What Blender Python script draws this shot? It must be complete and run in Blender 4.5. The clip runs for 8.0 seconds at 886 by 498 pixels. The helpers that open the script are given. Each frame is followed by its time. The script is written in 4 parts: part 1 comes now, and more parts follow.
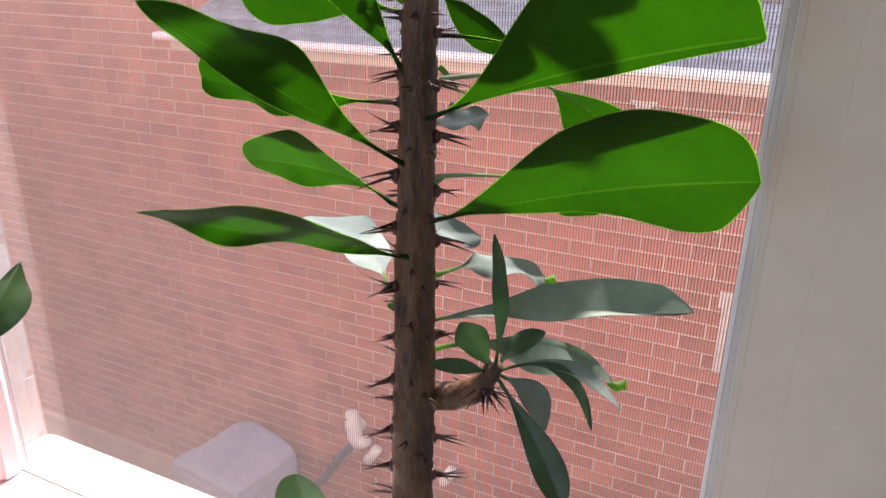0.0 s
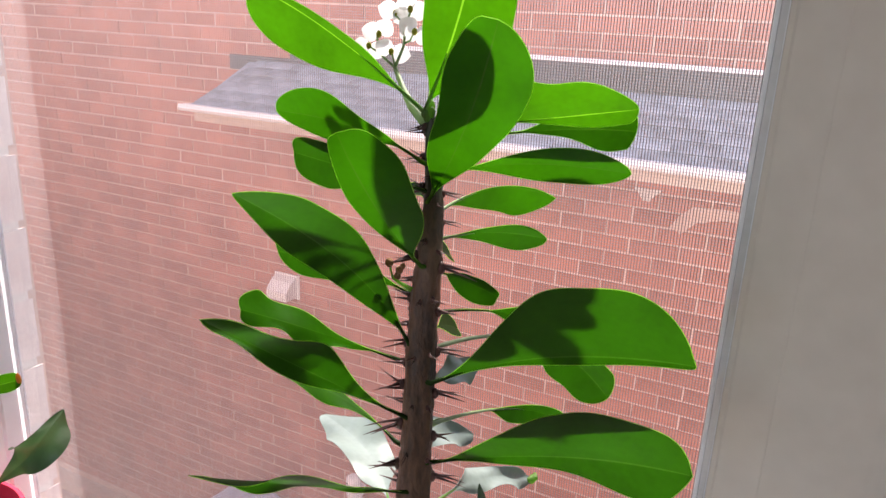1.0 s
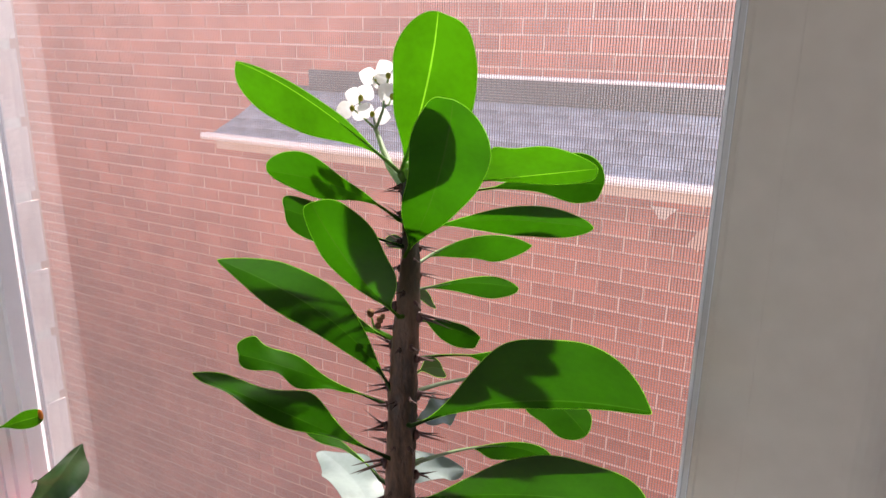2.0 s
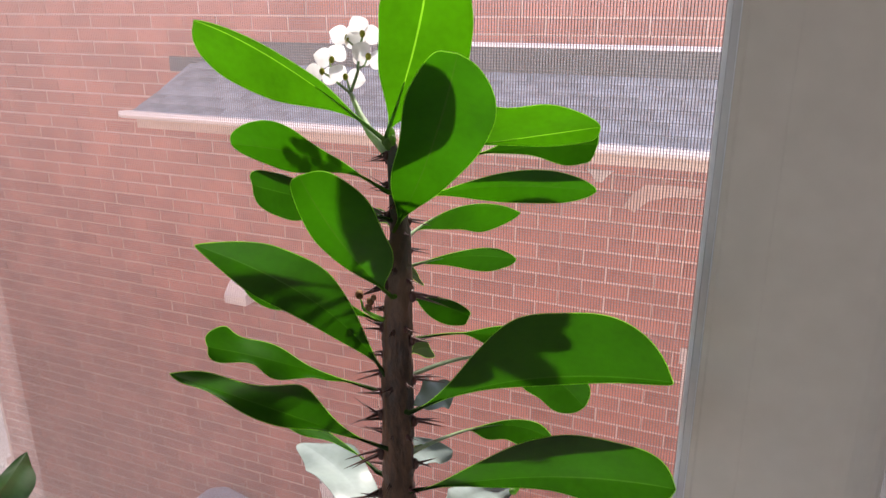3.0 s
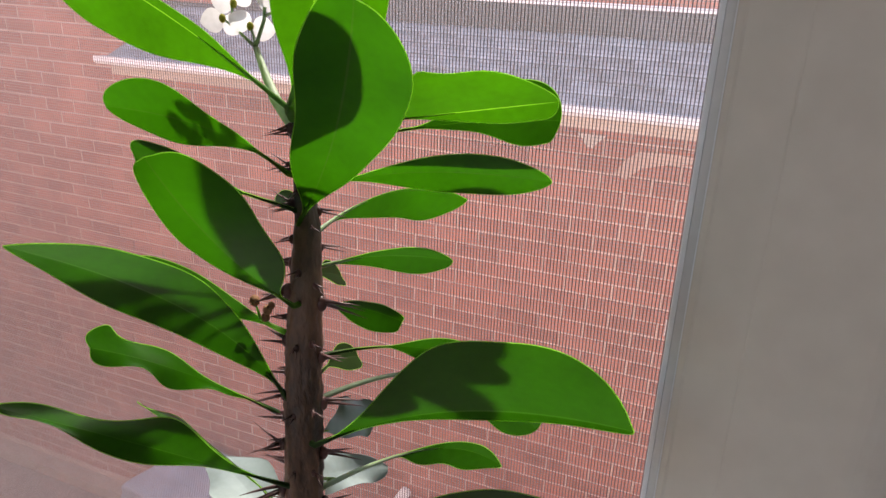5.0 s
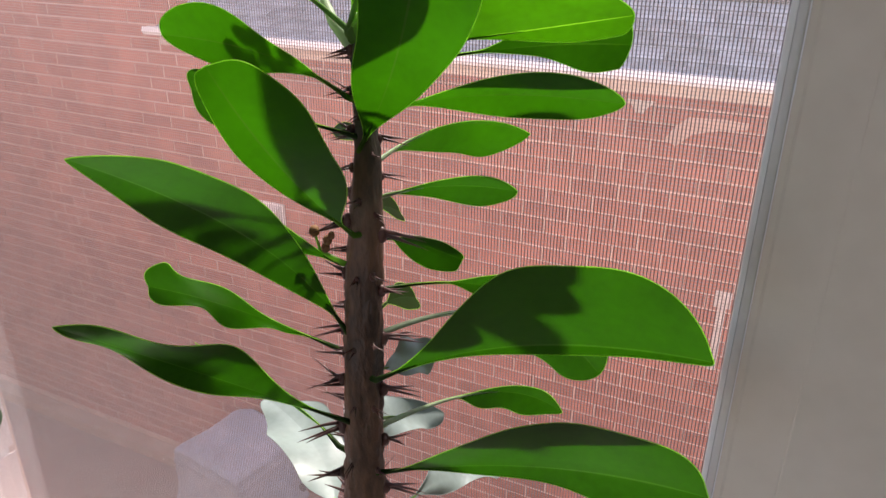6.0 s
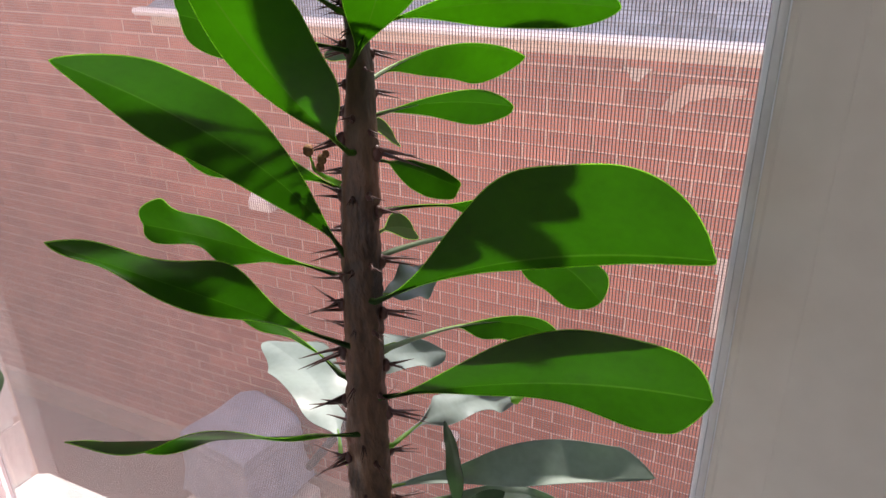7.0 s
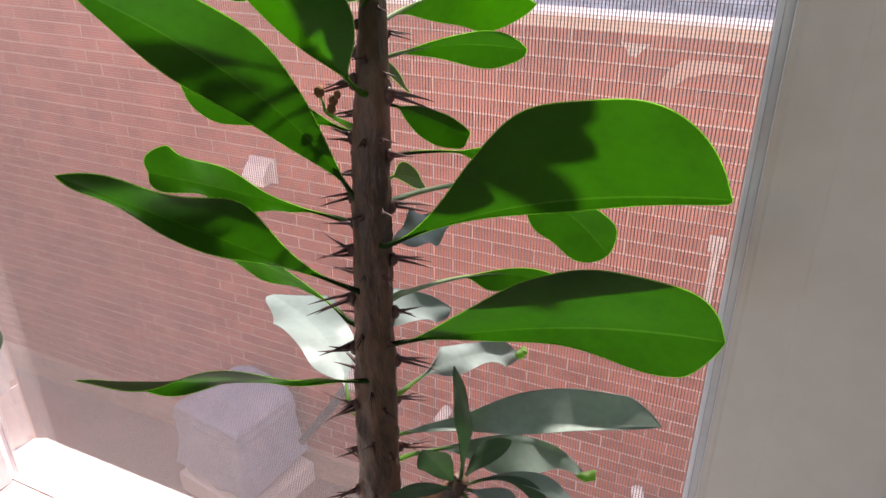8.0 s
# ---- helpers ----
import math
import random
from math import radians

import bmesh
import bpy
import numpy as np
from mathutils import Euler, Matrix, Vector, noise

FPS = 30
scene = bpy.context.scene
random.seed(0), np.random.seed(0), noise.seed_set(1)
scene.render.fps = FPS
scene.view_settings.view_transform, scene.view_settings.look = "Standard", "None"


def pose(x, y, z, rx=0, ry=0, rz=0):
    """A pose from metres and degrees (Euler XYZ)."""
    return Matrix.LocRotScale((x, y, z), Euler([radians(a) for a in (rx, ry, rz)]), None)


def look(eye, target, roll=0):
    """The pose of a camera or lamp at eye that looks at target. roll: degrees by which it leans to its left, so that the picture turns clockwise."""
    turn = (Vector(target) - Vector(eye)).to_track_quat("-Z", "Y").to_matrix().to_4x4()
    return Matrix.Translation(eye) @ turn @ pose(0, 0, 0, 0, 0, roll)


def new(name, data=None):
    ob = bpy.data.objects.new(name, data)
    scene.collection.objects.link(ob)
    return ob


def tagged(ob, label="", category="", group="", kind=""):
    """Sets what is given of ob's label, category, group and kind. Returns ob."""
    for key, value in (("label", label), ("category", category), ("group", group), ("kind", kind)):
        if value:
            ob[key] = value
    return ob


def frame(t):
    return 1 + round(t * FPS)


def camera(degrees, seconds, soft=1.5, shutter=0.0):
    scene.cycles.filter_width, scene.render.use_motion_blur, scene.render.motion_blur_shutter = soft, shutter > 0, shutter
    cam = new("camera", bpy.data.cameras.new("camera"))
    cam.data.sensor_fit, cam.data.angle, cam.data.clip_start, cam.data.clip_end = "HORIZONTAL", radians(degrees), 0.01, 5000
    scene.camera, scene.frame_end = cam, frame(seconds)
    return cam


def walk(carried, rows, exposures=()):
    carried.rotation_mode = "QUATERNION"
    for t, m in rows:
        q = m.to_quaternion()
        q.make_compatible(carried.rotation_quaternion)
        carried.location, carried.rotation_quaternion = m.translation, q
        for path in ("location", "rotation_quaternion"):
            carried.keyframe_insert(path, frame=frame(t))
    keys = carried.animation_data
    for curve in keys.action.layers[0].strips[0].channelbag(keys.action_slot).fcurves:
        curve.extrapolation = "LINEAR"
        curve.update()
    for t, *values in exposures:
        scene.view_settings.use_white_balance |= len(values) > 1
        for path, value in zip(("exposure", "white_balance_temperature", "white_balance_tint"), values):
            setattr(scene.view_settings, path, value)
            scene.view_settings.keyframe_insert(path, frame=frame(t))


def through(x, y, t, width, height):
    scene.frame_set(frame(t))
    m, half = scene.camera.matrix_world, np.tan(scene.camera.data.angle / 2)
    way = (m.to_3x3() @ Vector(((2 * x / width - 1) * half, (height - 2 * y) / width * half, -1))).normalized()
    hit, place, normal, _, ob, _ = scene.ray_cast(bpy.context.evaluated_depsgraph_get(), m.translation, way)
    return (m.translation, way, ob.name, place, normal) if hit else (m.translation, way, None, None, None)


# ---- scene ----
# ---- camera ----
cam = camera(61.8, 8.0)
# seconds, eye, yaw to the left, pitch up, roll
PATH = [
    (0.0, (0.2061, -0.3211, 1.3807), 25.69, -21.06, 0.90),
    (0.5, (0.2193, -0.3651, 1.4659), 26.05, -19.08, 2.03),
    (1.0, (0.2247, -0.3534, 1.5299), 26.51, -17.59, 2.61),
    (1.5, (0.2532, -0.3566, 1.5659), 27.72, -16.15, 1.88),
    (1.7, (0.2664, -0.3605, 1.5651), 28.59, -16.04, 1.13),
    (2.8, (0.2283, -0.3510, 1.5558), 26.30, -17.86, -0.73),
    (3.0, (0.2119, -0.3452, 1.5527), 22.98, -18.61, -0.15),
    (3.5, (0.1821, -0.3327, 1.5448), 17.94, -20.69, -0.82),
    (4.0, (0.1948, -0.2886, 1.5450), 16.45, -21.32, 1.21),
    (4.2, (0.2075, -0.2665, 1.5483), 17.31, -21.49, 1.20),
    (5.3, (0.2112, -0.2424, 1.5380), 24.03, -22.17, 1.05),
    (5.5, (0.2120, -0.2401, 1.5260), 24.59, -22.64, -0.03),
    (6.0, (0.1992, -0.2452, 1.5185), 25.82, -23.97, 0.58),
    (6.5, (0.2014, -0.2538, 1.5148), 26.64, -24.63, -0.04),
    (7.0, (0.2040, -0.2528, 1.4876), 25.80, -25.32, -0.90),
    (7.5, (0.2022, -0.2509, 1.4664), 25.15, -27.02, -0.83),
    (8.0, (0.1981, -0.2621, 1.4715), 25.17, -26.93, -0.17),
]


def aim(eye, yaw, pitch, roll):
    a, b = radians(yaw), radians(pitch)
    way = Vector((-math.sin(a) * math.cos(b), math.cos(a) * math.cos(b), math.sin(b)))
    return look(eye, Vector(eye) + way, roll)


walk(cam, [(t, aim(e, y, p, r)) for t, e, y, p, r in PATH], exposures=[(t, 1.68 + s, 6700, 17) for t, s in ((0.0, 0.15), (0.5, 0.17), (1.0, 0.11), (1.5, 0.06), (2.2, 0.01), (3.0, -0.14), (3.5, -0.22), (4.0, -0.26), (5.5, -0.18), (7.0, -0.15), (8.0, 0.00))])

# ---- light ----
SUN_AZIMUTH, SUN_HEIGHT = -4.0, 52.0     # degrees from +y towards +x, and up
world = bpy.data.worlds.new("world")
scene.world = world
world.use_nodes = True
sky = world.node_tree.nodes.new("ShaderNodeTexSky")
sky.sky_type = "NISHITA"
sky.sun_disc = False
sky.sun_elevation = radians(SUN_HEIGHT)
sky.sun_rotation = radians(SUN_AZIMUTH)
back = world.node_tree.nodes["Background"]
back.inputs["Strength"].default_value = 0.15
world.node_tree.links.new(sky.outputs["Color"], back.inputs["Color"])
sun_data = bpy.data.lights.new("sun", "SUN")
sun_data.energy = 5.0
sun_data.angle = radians(3.0)
sun_data.color = (1.0, 0.95, 0.87)
sun = new("sun", sun_data)
_a, _b = radians(SUN_AZIMUTH), radians(SUN_HEIGHT)
SUN_WAY = Vector((math.sin(_a) * math.cos(_b), math.cos(_a) * math.cos(_b), math.sin(_b)))
sun.matrix_world = look(SUN_WAY * 20, (0, 0, 0))


# ---- materials ----
def blank(name):
    m = bpy.data.materials.new(name)
    m.use_nodes = True
    nodes = m.node_tree.nodes
    nodes.clear()
    out = nodes.new("ShaderNodeOutputMaterial")
    return m, nodes, m.node_tree.links, out


def paint(name, low, high, rough=0.6, coarse=4.0, fine=60.0, bump=0.15, metal=0.0, per_piece=0.0, stretch=(1, 1, 1), coat=0.0):
    """A surface whose colour runs between low and high at two scales, with fine relief."""
    m, nodes, links, out = blank(name)
    shade = nodes.new("ShaderNodeBsdfPrincipled")
    shade.inputs["Roughness"].default_value = rough
    shade.inputs["Metallic"].default_value = metal
    shade.inputs["Coat Weight"].default_value = coat
    place = nodes.new("ShaderNodeTexCoord")
    size = nodes.new("ShaderNodeMapping")
    size.inputs["Scale"].default_value = stretch
    links.new(place.outputs["Object"], size.inputs["Vector"])
    big, small = nodes.new("ShaderNodeTexNoise"), nodes.new("ShaderNodeTexNoise")
    big.inputs["Scale"].default_value, big.inputs["Detail"].default_value = coarse, 4
    small.inputs["Scale"].default_value, small.inputs["Detail"].default_value = fine, 3
    for tex in (big, small):
        links.new(size.outputs["Vector"], tex.inputs["Vector"])
    both = nodes.new("ShaderNodeMath")
    both.operation = "MULTIPLY_ADD"
    links.new(small.outputs["Fac"], both.inputs[0])
    both.inputs[1].default_value = 0.4
    links.new(big.outputs["Fac"], both.inputs[2])
    ramp = nodes.new("ShaderNodeValToRGB")
    ramp.color_ramp.elements[0].position, ramp.color_ramp.elements[0].color = 0.5, (*low, 1)
    ramp.color_ramp.elements[1].position, ramp.color_ramp.elements[1].color = 0.95, (*high, 1)
    value = both.outputs[0]
    if per_piece:
        info = nodes.new("ShaderNodeObjectInfo")
        isle = nodes.new("ShaderNodeNewGeometry")
        mix = nodes.new("ShaderNodeMath")
        links.new(info.outputs["Random"], mix.inputs[0])
        links.new(isle.outputs["Random Per Island"], mix.inputs[1])
        frac = nodes.new("ShaderNodeMath")
        frac.operation = "FRACT"
        links.new(mix.outputs[0], frac.inputs[0])
        shift = nodes.new("ShaderNodeMath")
        shift.operation = "MULTIPLY_ADD"
        links.new(frac.outputs[0], shift.inputs[0])
        shift.inputs[1].default_value = per_piece
        less = nodes.new("ShaderNodeMath")
        less.operation = "SUBTRACT"
        links.new(value, less.inputs[0])
        less.inputs[1].default_value = per_piece / 2
        links.new(less.outputs[0], shift.inputs[2])
        value = shift.outputs[0]
    links.new(value, ramp.inputs["Fac"])
    links.new(ramp.outputs["Color"], shade.inputs["Base Color"])
    relief = nodes.new("ShaderNodeBump")
    relief.inputs["Strength"].default_value = bump
    relief.inputs["Distance"].default_value = 0.004
    links.new(both.outputs[0], relief.inputs["Height"])
    links.new(relief.outputs["Normal"], shade.inputs["Normal"])
    links.new(shade.outputs["BSDF"], out.inputs["Surface"])
    return m


def foliage(name, upper, through, gloss=0.46, share=0.5, fine=220.0, spec=0.16):
    """A leaf: waxy surface, and light that shines through the blade."""
    m, nodes, links, out = blank(name)
    shade = nodes.new("ShaderNodeBsdfPrincipled")
    shade.inputs["Roughness"].default_value = gloss
    shade.inputs["Specular IOR Level"].default_value = spec
    glow = nodes.new("ShaderNodeBsdfTranslucent")
    mix = nodes.new("ShaderNodeMixShader")
    mix.inputs["Fac"].default_value = share
    place = nodes.new("ShaderNodeTexCoord")
    big, small = nodes.new("ShaderNodeTexNoise"), nodes.new("ShaderNodeTexNoise")
    big.inputs["Scale"].default_value, small.inputs["Scale"].default_value = 22.0, fine
    small.inputs["Detail"].default_value = 4
    links.new(place.outputs["Object"], big.inputs["Vector"])
    links.new(place.outputs["Object"], small.inputs["Vector"])
    total = nodes.new("ShaderNodeMath")
    total.operation = "MULTIPLY_ADD"
    links.new(small.outputs["Fac"], total.inputs[0])
    total.inputs[1].default_value = 0.35
    links.new(big.outputs["Fac"], total.inputs[2])
    info = nodes.new("ShaderNodeObjectInfo")
    vary = nodes.new("ShaderNodeMath")
    vary.operation = "MULTIPLY_ADD"
    links.new(info.outputs["Random"], vary.inputs[0])
    vary.inputs[1].default_value = 0.22
    links.new(total.outputs[0], vary.inputs[2])
    for colour, socket in ((upper, shade.inputs["Base Color"]), (through, glow.inputs["Color"])):
        ramp = nodes.new("ShaderNodeValToRGB")
        ramp.color_ramp.elements[0].position, ramp.color_ramp.elements[0].color = 0.4, (*[c * 0.66 for c in colour], 1)
        ramp.color_ramp.elements[1].position, ramp.color_ramp.elements[1].color = 1.1, (*[min(c * 1.35, 1) for c in colour], 1)
        links.new(vary.outputs[0], ramp.inputs["Fac"])
        links.new(ramp.outputs["Color"], socket)
    relief = nodes.new("ShaderNodeBump")
    relief.inputs["Strength"].default_value, relief.inputs["Distance"].default_value = 0.12, 0.001
    links.new(total.outputs[0], relief.inputs["Height"])
    links.new(relief.outputs["Normal"], shade.inputs["Normal"])
    links.new(shade.outputs["BSDF"], mix.inputs[1])
    links.new(glow.outputs["BSDF"], mix.inputs[2])
    links.new(mix.outputs["Shader"], out.inputs["Surface"])
    return m


def dusty_hazy_glass(name, dust, streak, left=0.0, high=0.0, veil=0.0):
    """A clear pane with a film of dust on it that the sun lights up. Haze is painted in: the film grows thicker towards
    the left edge and the top, and a dull veil lies over the lower left."""
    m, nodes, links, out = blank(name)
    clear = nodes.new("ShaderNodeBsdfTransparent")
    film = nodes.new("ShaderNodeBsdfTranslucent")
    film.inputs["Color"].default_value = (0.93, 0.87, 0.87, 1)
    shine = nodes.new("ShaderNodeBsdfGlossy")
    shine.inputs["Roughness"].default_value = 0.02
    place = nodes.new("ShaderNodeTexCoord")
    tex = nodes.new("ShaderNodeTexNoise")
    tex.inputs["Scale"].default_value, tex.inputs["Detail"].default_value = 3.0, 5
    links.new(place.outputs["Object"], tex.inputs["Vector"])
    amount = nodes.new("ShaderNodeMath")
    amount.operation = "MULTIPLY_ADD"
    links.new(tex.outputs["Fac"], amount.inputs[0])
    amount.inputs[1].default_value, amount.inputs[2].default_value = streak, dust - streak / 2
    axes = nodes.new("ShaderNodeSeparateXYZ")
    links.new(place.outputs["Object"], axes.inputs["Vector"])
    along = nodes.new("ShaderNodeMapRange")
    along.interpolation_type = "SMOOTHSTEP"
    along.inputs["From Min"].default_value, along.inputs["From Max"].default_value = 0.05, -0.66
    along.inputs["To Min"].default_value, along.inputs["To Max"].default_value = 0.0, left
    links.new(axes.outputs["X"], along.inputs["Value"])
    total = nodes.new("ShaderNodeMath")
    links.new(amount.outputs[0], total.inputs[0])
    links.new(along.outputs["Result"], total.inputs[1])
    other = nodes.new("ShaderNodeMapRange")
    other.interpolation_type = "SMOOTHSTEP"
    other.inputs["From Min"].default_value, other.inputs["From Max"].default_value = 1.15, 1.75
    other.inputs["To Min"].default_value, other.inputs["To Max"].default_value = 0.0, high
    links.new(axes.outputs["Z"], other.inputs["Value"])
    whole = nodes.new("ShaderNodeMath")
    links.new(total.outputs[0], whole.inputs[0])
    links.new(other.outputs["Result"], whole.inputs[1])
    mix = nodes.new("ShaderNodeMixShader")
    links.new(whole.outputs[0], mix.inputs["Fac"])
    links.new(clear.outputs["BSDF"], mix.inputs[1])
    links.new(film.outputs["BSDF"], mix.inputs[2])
    # dull veil: haze painted over the lower left of the pane
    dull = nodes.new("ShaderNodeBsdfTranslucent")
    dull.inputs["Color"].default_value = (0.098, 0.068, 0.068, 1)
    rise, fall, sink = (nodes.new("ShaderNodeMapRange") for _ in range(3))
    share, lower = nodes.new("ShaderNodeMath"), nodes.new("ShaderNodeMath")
    for ramp, axis, (near, far), (low, top) in ((rise, "X", (0.08, -0.42), (0.0, veil)), (fall, "X", (-0.575, -0.625), (1.0, 0.25)), (sink, "Z", (1.48, 1.12), (0.2, 1.0))):
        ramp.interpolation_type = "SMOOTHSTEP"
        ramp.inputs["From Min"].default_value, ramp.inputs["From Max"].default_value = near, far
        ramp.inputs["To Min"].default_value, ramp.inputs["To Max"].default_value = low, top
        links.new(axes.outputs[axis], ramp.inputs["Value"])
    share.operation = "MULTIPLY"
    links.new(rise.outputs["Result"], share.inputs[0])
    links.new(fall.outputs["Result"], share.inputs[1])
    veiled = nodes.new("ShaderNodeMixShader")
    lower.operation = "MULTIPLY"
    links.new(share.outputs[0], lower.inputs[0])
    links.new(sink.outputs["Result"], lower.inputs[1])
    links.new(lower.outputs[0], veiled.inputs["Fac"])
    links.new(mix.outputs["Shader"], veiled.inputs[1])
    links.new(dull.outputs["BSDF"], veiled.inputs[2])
    edge = nodes.new("ShaderNodeLayerWeight")
    edge.inputs["Blend"].default_value = 0.08
    less = nodes.new("ShaderNodeMath")
    less.operation = "MULTIPLY"
    links.new(edge.outputs["Facing"], less.inputs[0])
    less.inputs[1].default_value = 0.10
    top = nodes.new("ShaderNodeMixShader")
    links.new(less.outputs[0], top.inputs["Fac"])
    links.new(veiled.outputs["Shader"], top.inputs[1])
    links.new(shine.outputs["BSDF"], top.inputs[2])
    links.new(top.outputs["Shader"], out.inputs["Surface"])
    return m


M_BRICK = paint("red_brick", (0.335, 0.112, 0.076), (0.54, 0.210, 0.150), 0.85, 5, 90, 0.5, per_piece=0.26)
# the reveal's brick and mortar are pale to carry its sunlight
M_BRICK_SUNLIT = paint("sunlit_brick_tone", (0.72, 0.62, 0.59), (0.86, 0.78, 0.75), 0.85, 9, 90, 0.4, per_piece=0.35)
M_MORTAR = paint("mortar", (0.52, 0.35, 0.29), (0.70, 0.505, 0.43), 0.9, 6, 120, 0.5)
M_REVEAL = paint("sunlit_mortar_tone", (0.80, 0.74, 0.71), (0.88, 0.83, 0.80), 0.9, 6, 120, 0.4)
M_SHINGLE = paint("asphalt_shingle", (0.17, 0.200, 0.228), (0.42, 0.485, 0.54), 0.9, 8, 260, 0.7, per_piece=0.2)
M_FLASH = paint("dark_flashing", (0.022, 0.030, 0.040), (0.062, 0.080, 0.104), 0.55, 5, 80, 0.2)
M_WHITE_METAL = paint("white_gutter", (0.84, 0.87, 0.91), (0.90, 0.93, 0.97), 0.35, 6, 60, 0.05)
M_SOFFIT = paint("beige_board", (0.46, 0.36, 0.30), (0.62, 0.51, 0.43), 0.7, 4, 60, 0.1, stretch=(1, 8, 8))
M_CONCRETE = paint("concrete", (0.155, 0.120, 0.112), (0.25, 0.20, 0.188), 0.9, 2.5, 50, 0.5)
M_BASE = paint("tan_footing", (0.34, 0.26, 0.20), (0.48, 0.38, 0.30), 0.9, 3, 60, 0.5)
M_FRAME = paint("white_window_frame", (0.66, 0.605, 0.525), (0.77, 0.715, 0.63), 0.5, 3, 45, 0.06)
M_VINYL = paint("white_vinyl", (0.80, 0.82, 0.85), (0.87, 0.89, 0.91), 0.4, 5, 60, 0.04)
M_SILL = paint("white_sill", (0.74, 0.73, 0.71), (0.86, 0.85, 0.83), 0.5, 4, 60, 0.08)
M_WALL = paint("plaster", (0.74, 0.73, 0.70), (0.83, 0.82, 0.79), 0.9, 2, 80, 0.1)
M_FLOOR = paint("floor_wood", (0.38, 0.28, 0.19), (0.52, 0.40, 0.28), 0.5, 3, 40, 0.1, stretch=(1, 9, 1))
# the wires' colour turns paler away from the post
M_WIRE = paint("screen_wire", (0.10, 0.10, 0.105), (0.16, 0.16, 0.165), 0.6, 8, 200, 0.0)
net = M_WIRE.node_tree
coat = net.nodes.new("ShaderNodeMix")
coat.data_type = "RGBA"
coat.inputs["B"].default_value = (0.20, 0.172, 0.165, 1)
spot, axes_w, dusty = net.nodes.new("ShaderNodeTexCoord"), net.nodes.new("ShaderNodeSeparateXYZ"), net.nodes.new("ShaderNodeMapRange")
dusty.interpolation_type = "SMOOTHSTEP"
dusty.inputs["From Min"].default_value, dusty.inputs["From Max"].default_value = -0.02, -0.34
net.links.new(spot.outputs["Object"], axes_w.inputs["Vector"])
net.links.new(axes_w.outputs["X"], dusty.inputs["Value"])
net.links.new(dusty.outputs["Result"], coat.inputs["Factor"])
net.links.new(net.nodes["Color Ramp"].outputs["Color"], coat.inputs["A"])
net.links.new(coat.outputs["Result"], net.nodes["Principled BSDF"].inputs["Base Color"])
# sunlight on the horizontal wires is put into this lighter grey
M_WIRE_LIT = paint("lit_screen_wire", (0.22, 0.22, 0.22), (0.30, 0.30, 0.30), 0.6, 8, 200, 0.0)
M_SPLINE = paint("grey_screen_frame", (0.60, 0.60, 0.60), (0.70, 0.70, 0.70), 0.45, 8, 120, 0.05)
M_COVER = paint("grey_cover", (0.29, 0.40, 0.55), (0.46, 0.58, 0.75), 0.45, 4, 14, 0.3)
M_BARK = paint("thorny_bark", (0.024, 0.012, 0.008), (0.215, 0.108, 0.058), 0.52, 45, 330, 0.9, stretch=(1, 1, 0.35))
bark = M_BARK.node_tree
skin = bark.nodes.new("ShaderNodeMix")
skin.data_type = "RGBA"
skin.inputs["B"].default_value = (0.045, 0.055, 0.034, 1)
where, height, young = bark.nodes.new("ShaderNodeTexCoord"), bark.nodes.new("ShaderNodeSeparateXYZ"), bark.nodes.new("ShaderNodeMapRange")
young.inputs["From Min"].default_value, young.inputs["From Max"].default_value = 1.365, 1.45
young.inputs["To Max"].default_value = 0.85
bark.links.new(where.outputs["Object"], height.inputs["Vector"])
bark.links.new(height.outputs["Z"], young.inputs["Value"])
bark.links.new(young.outputs["Result"], skin.inputs["Factor"])
bark.links.new(bark.nodes["Color Ramp"].outputs["Color"], skin.inputs["A"])
bark.links.new(skin.outputs["Result"], bark.nodes["Principled BSDF"].inputs["Base Color"])
M_THORN = paint("thorn", (0.045, 0.016, 0.014), (0.12, 0.045, 0.035), 0.5, 60, 400, 0.2)
M_BUD = paint("withered_bud", (0.16, 0.07, 0.03), (0.34, 0.18, 0.07), 0.8, 90, 500, 0.4)
M_LEAF = foliage("euphorbia_leaf", (0.019, 0.036, 0.008), (0.0125, 0.078, 0.0004), spec=0.08)
M_LEAF_MID = foliage("half_grown_leaf", (0.012, 0.040, 0.004), (0.020, 0.118, 0.0005), 0.42, 0.52, spec=0.09)
M_LEAF_YOUNG = foliage("young_leaf", (0.022, 0.066, 0.006), (0.036, 0.168, 0.0008), 0.4, 0.55, spec=0.1)
# waxy lower leaves: part of their sky sheen is put into the pale colour
M_LEAF_WAXY_SHEEN = foliage("waxy_sheen_leaf", (0.172, 0.215, 0.203), (0.085, 0.175, 0.05), 0.42, 0.12, spec=0.4)
M_LEAF_GREY_SHEEN = foliage("grey_waxy_sheen_leaf", (0.22, 0.275, 0.245), (0.08, 0.20, 0.04), 0.55, 0.2, spec=0.3)
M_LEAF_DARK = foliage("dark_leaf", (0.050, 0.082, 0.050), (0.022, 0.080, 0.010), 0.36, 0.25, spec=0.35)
M_RIB = foliage("leaf_rib", (0.15, 0.23, 0.08), (0.26, 0.50, 0.08), 0.45, 0.6)
M_STALK = foliage("pale_flower_stalk", (0.36, 0.44, 0.30), (0.34, 0.52, 0.20), 0.45, 0.4)
M_VEIN = foliage("leaf_vein", (0.028, 0.055, 0.015), (0.026, 0.105, 0.002), 0.46, 0.5)
M_VEIN_YOUNG = foliage("young_leaf_vein", (0.09, 0.16, 0.03), (0.13, 0.36, 0.01), 0.46, 0.6)
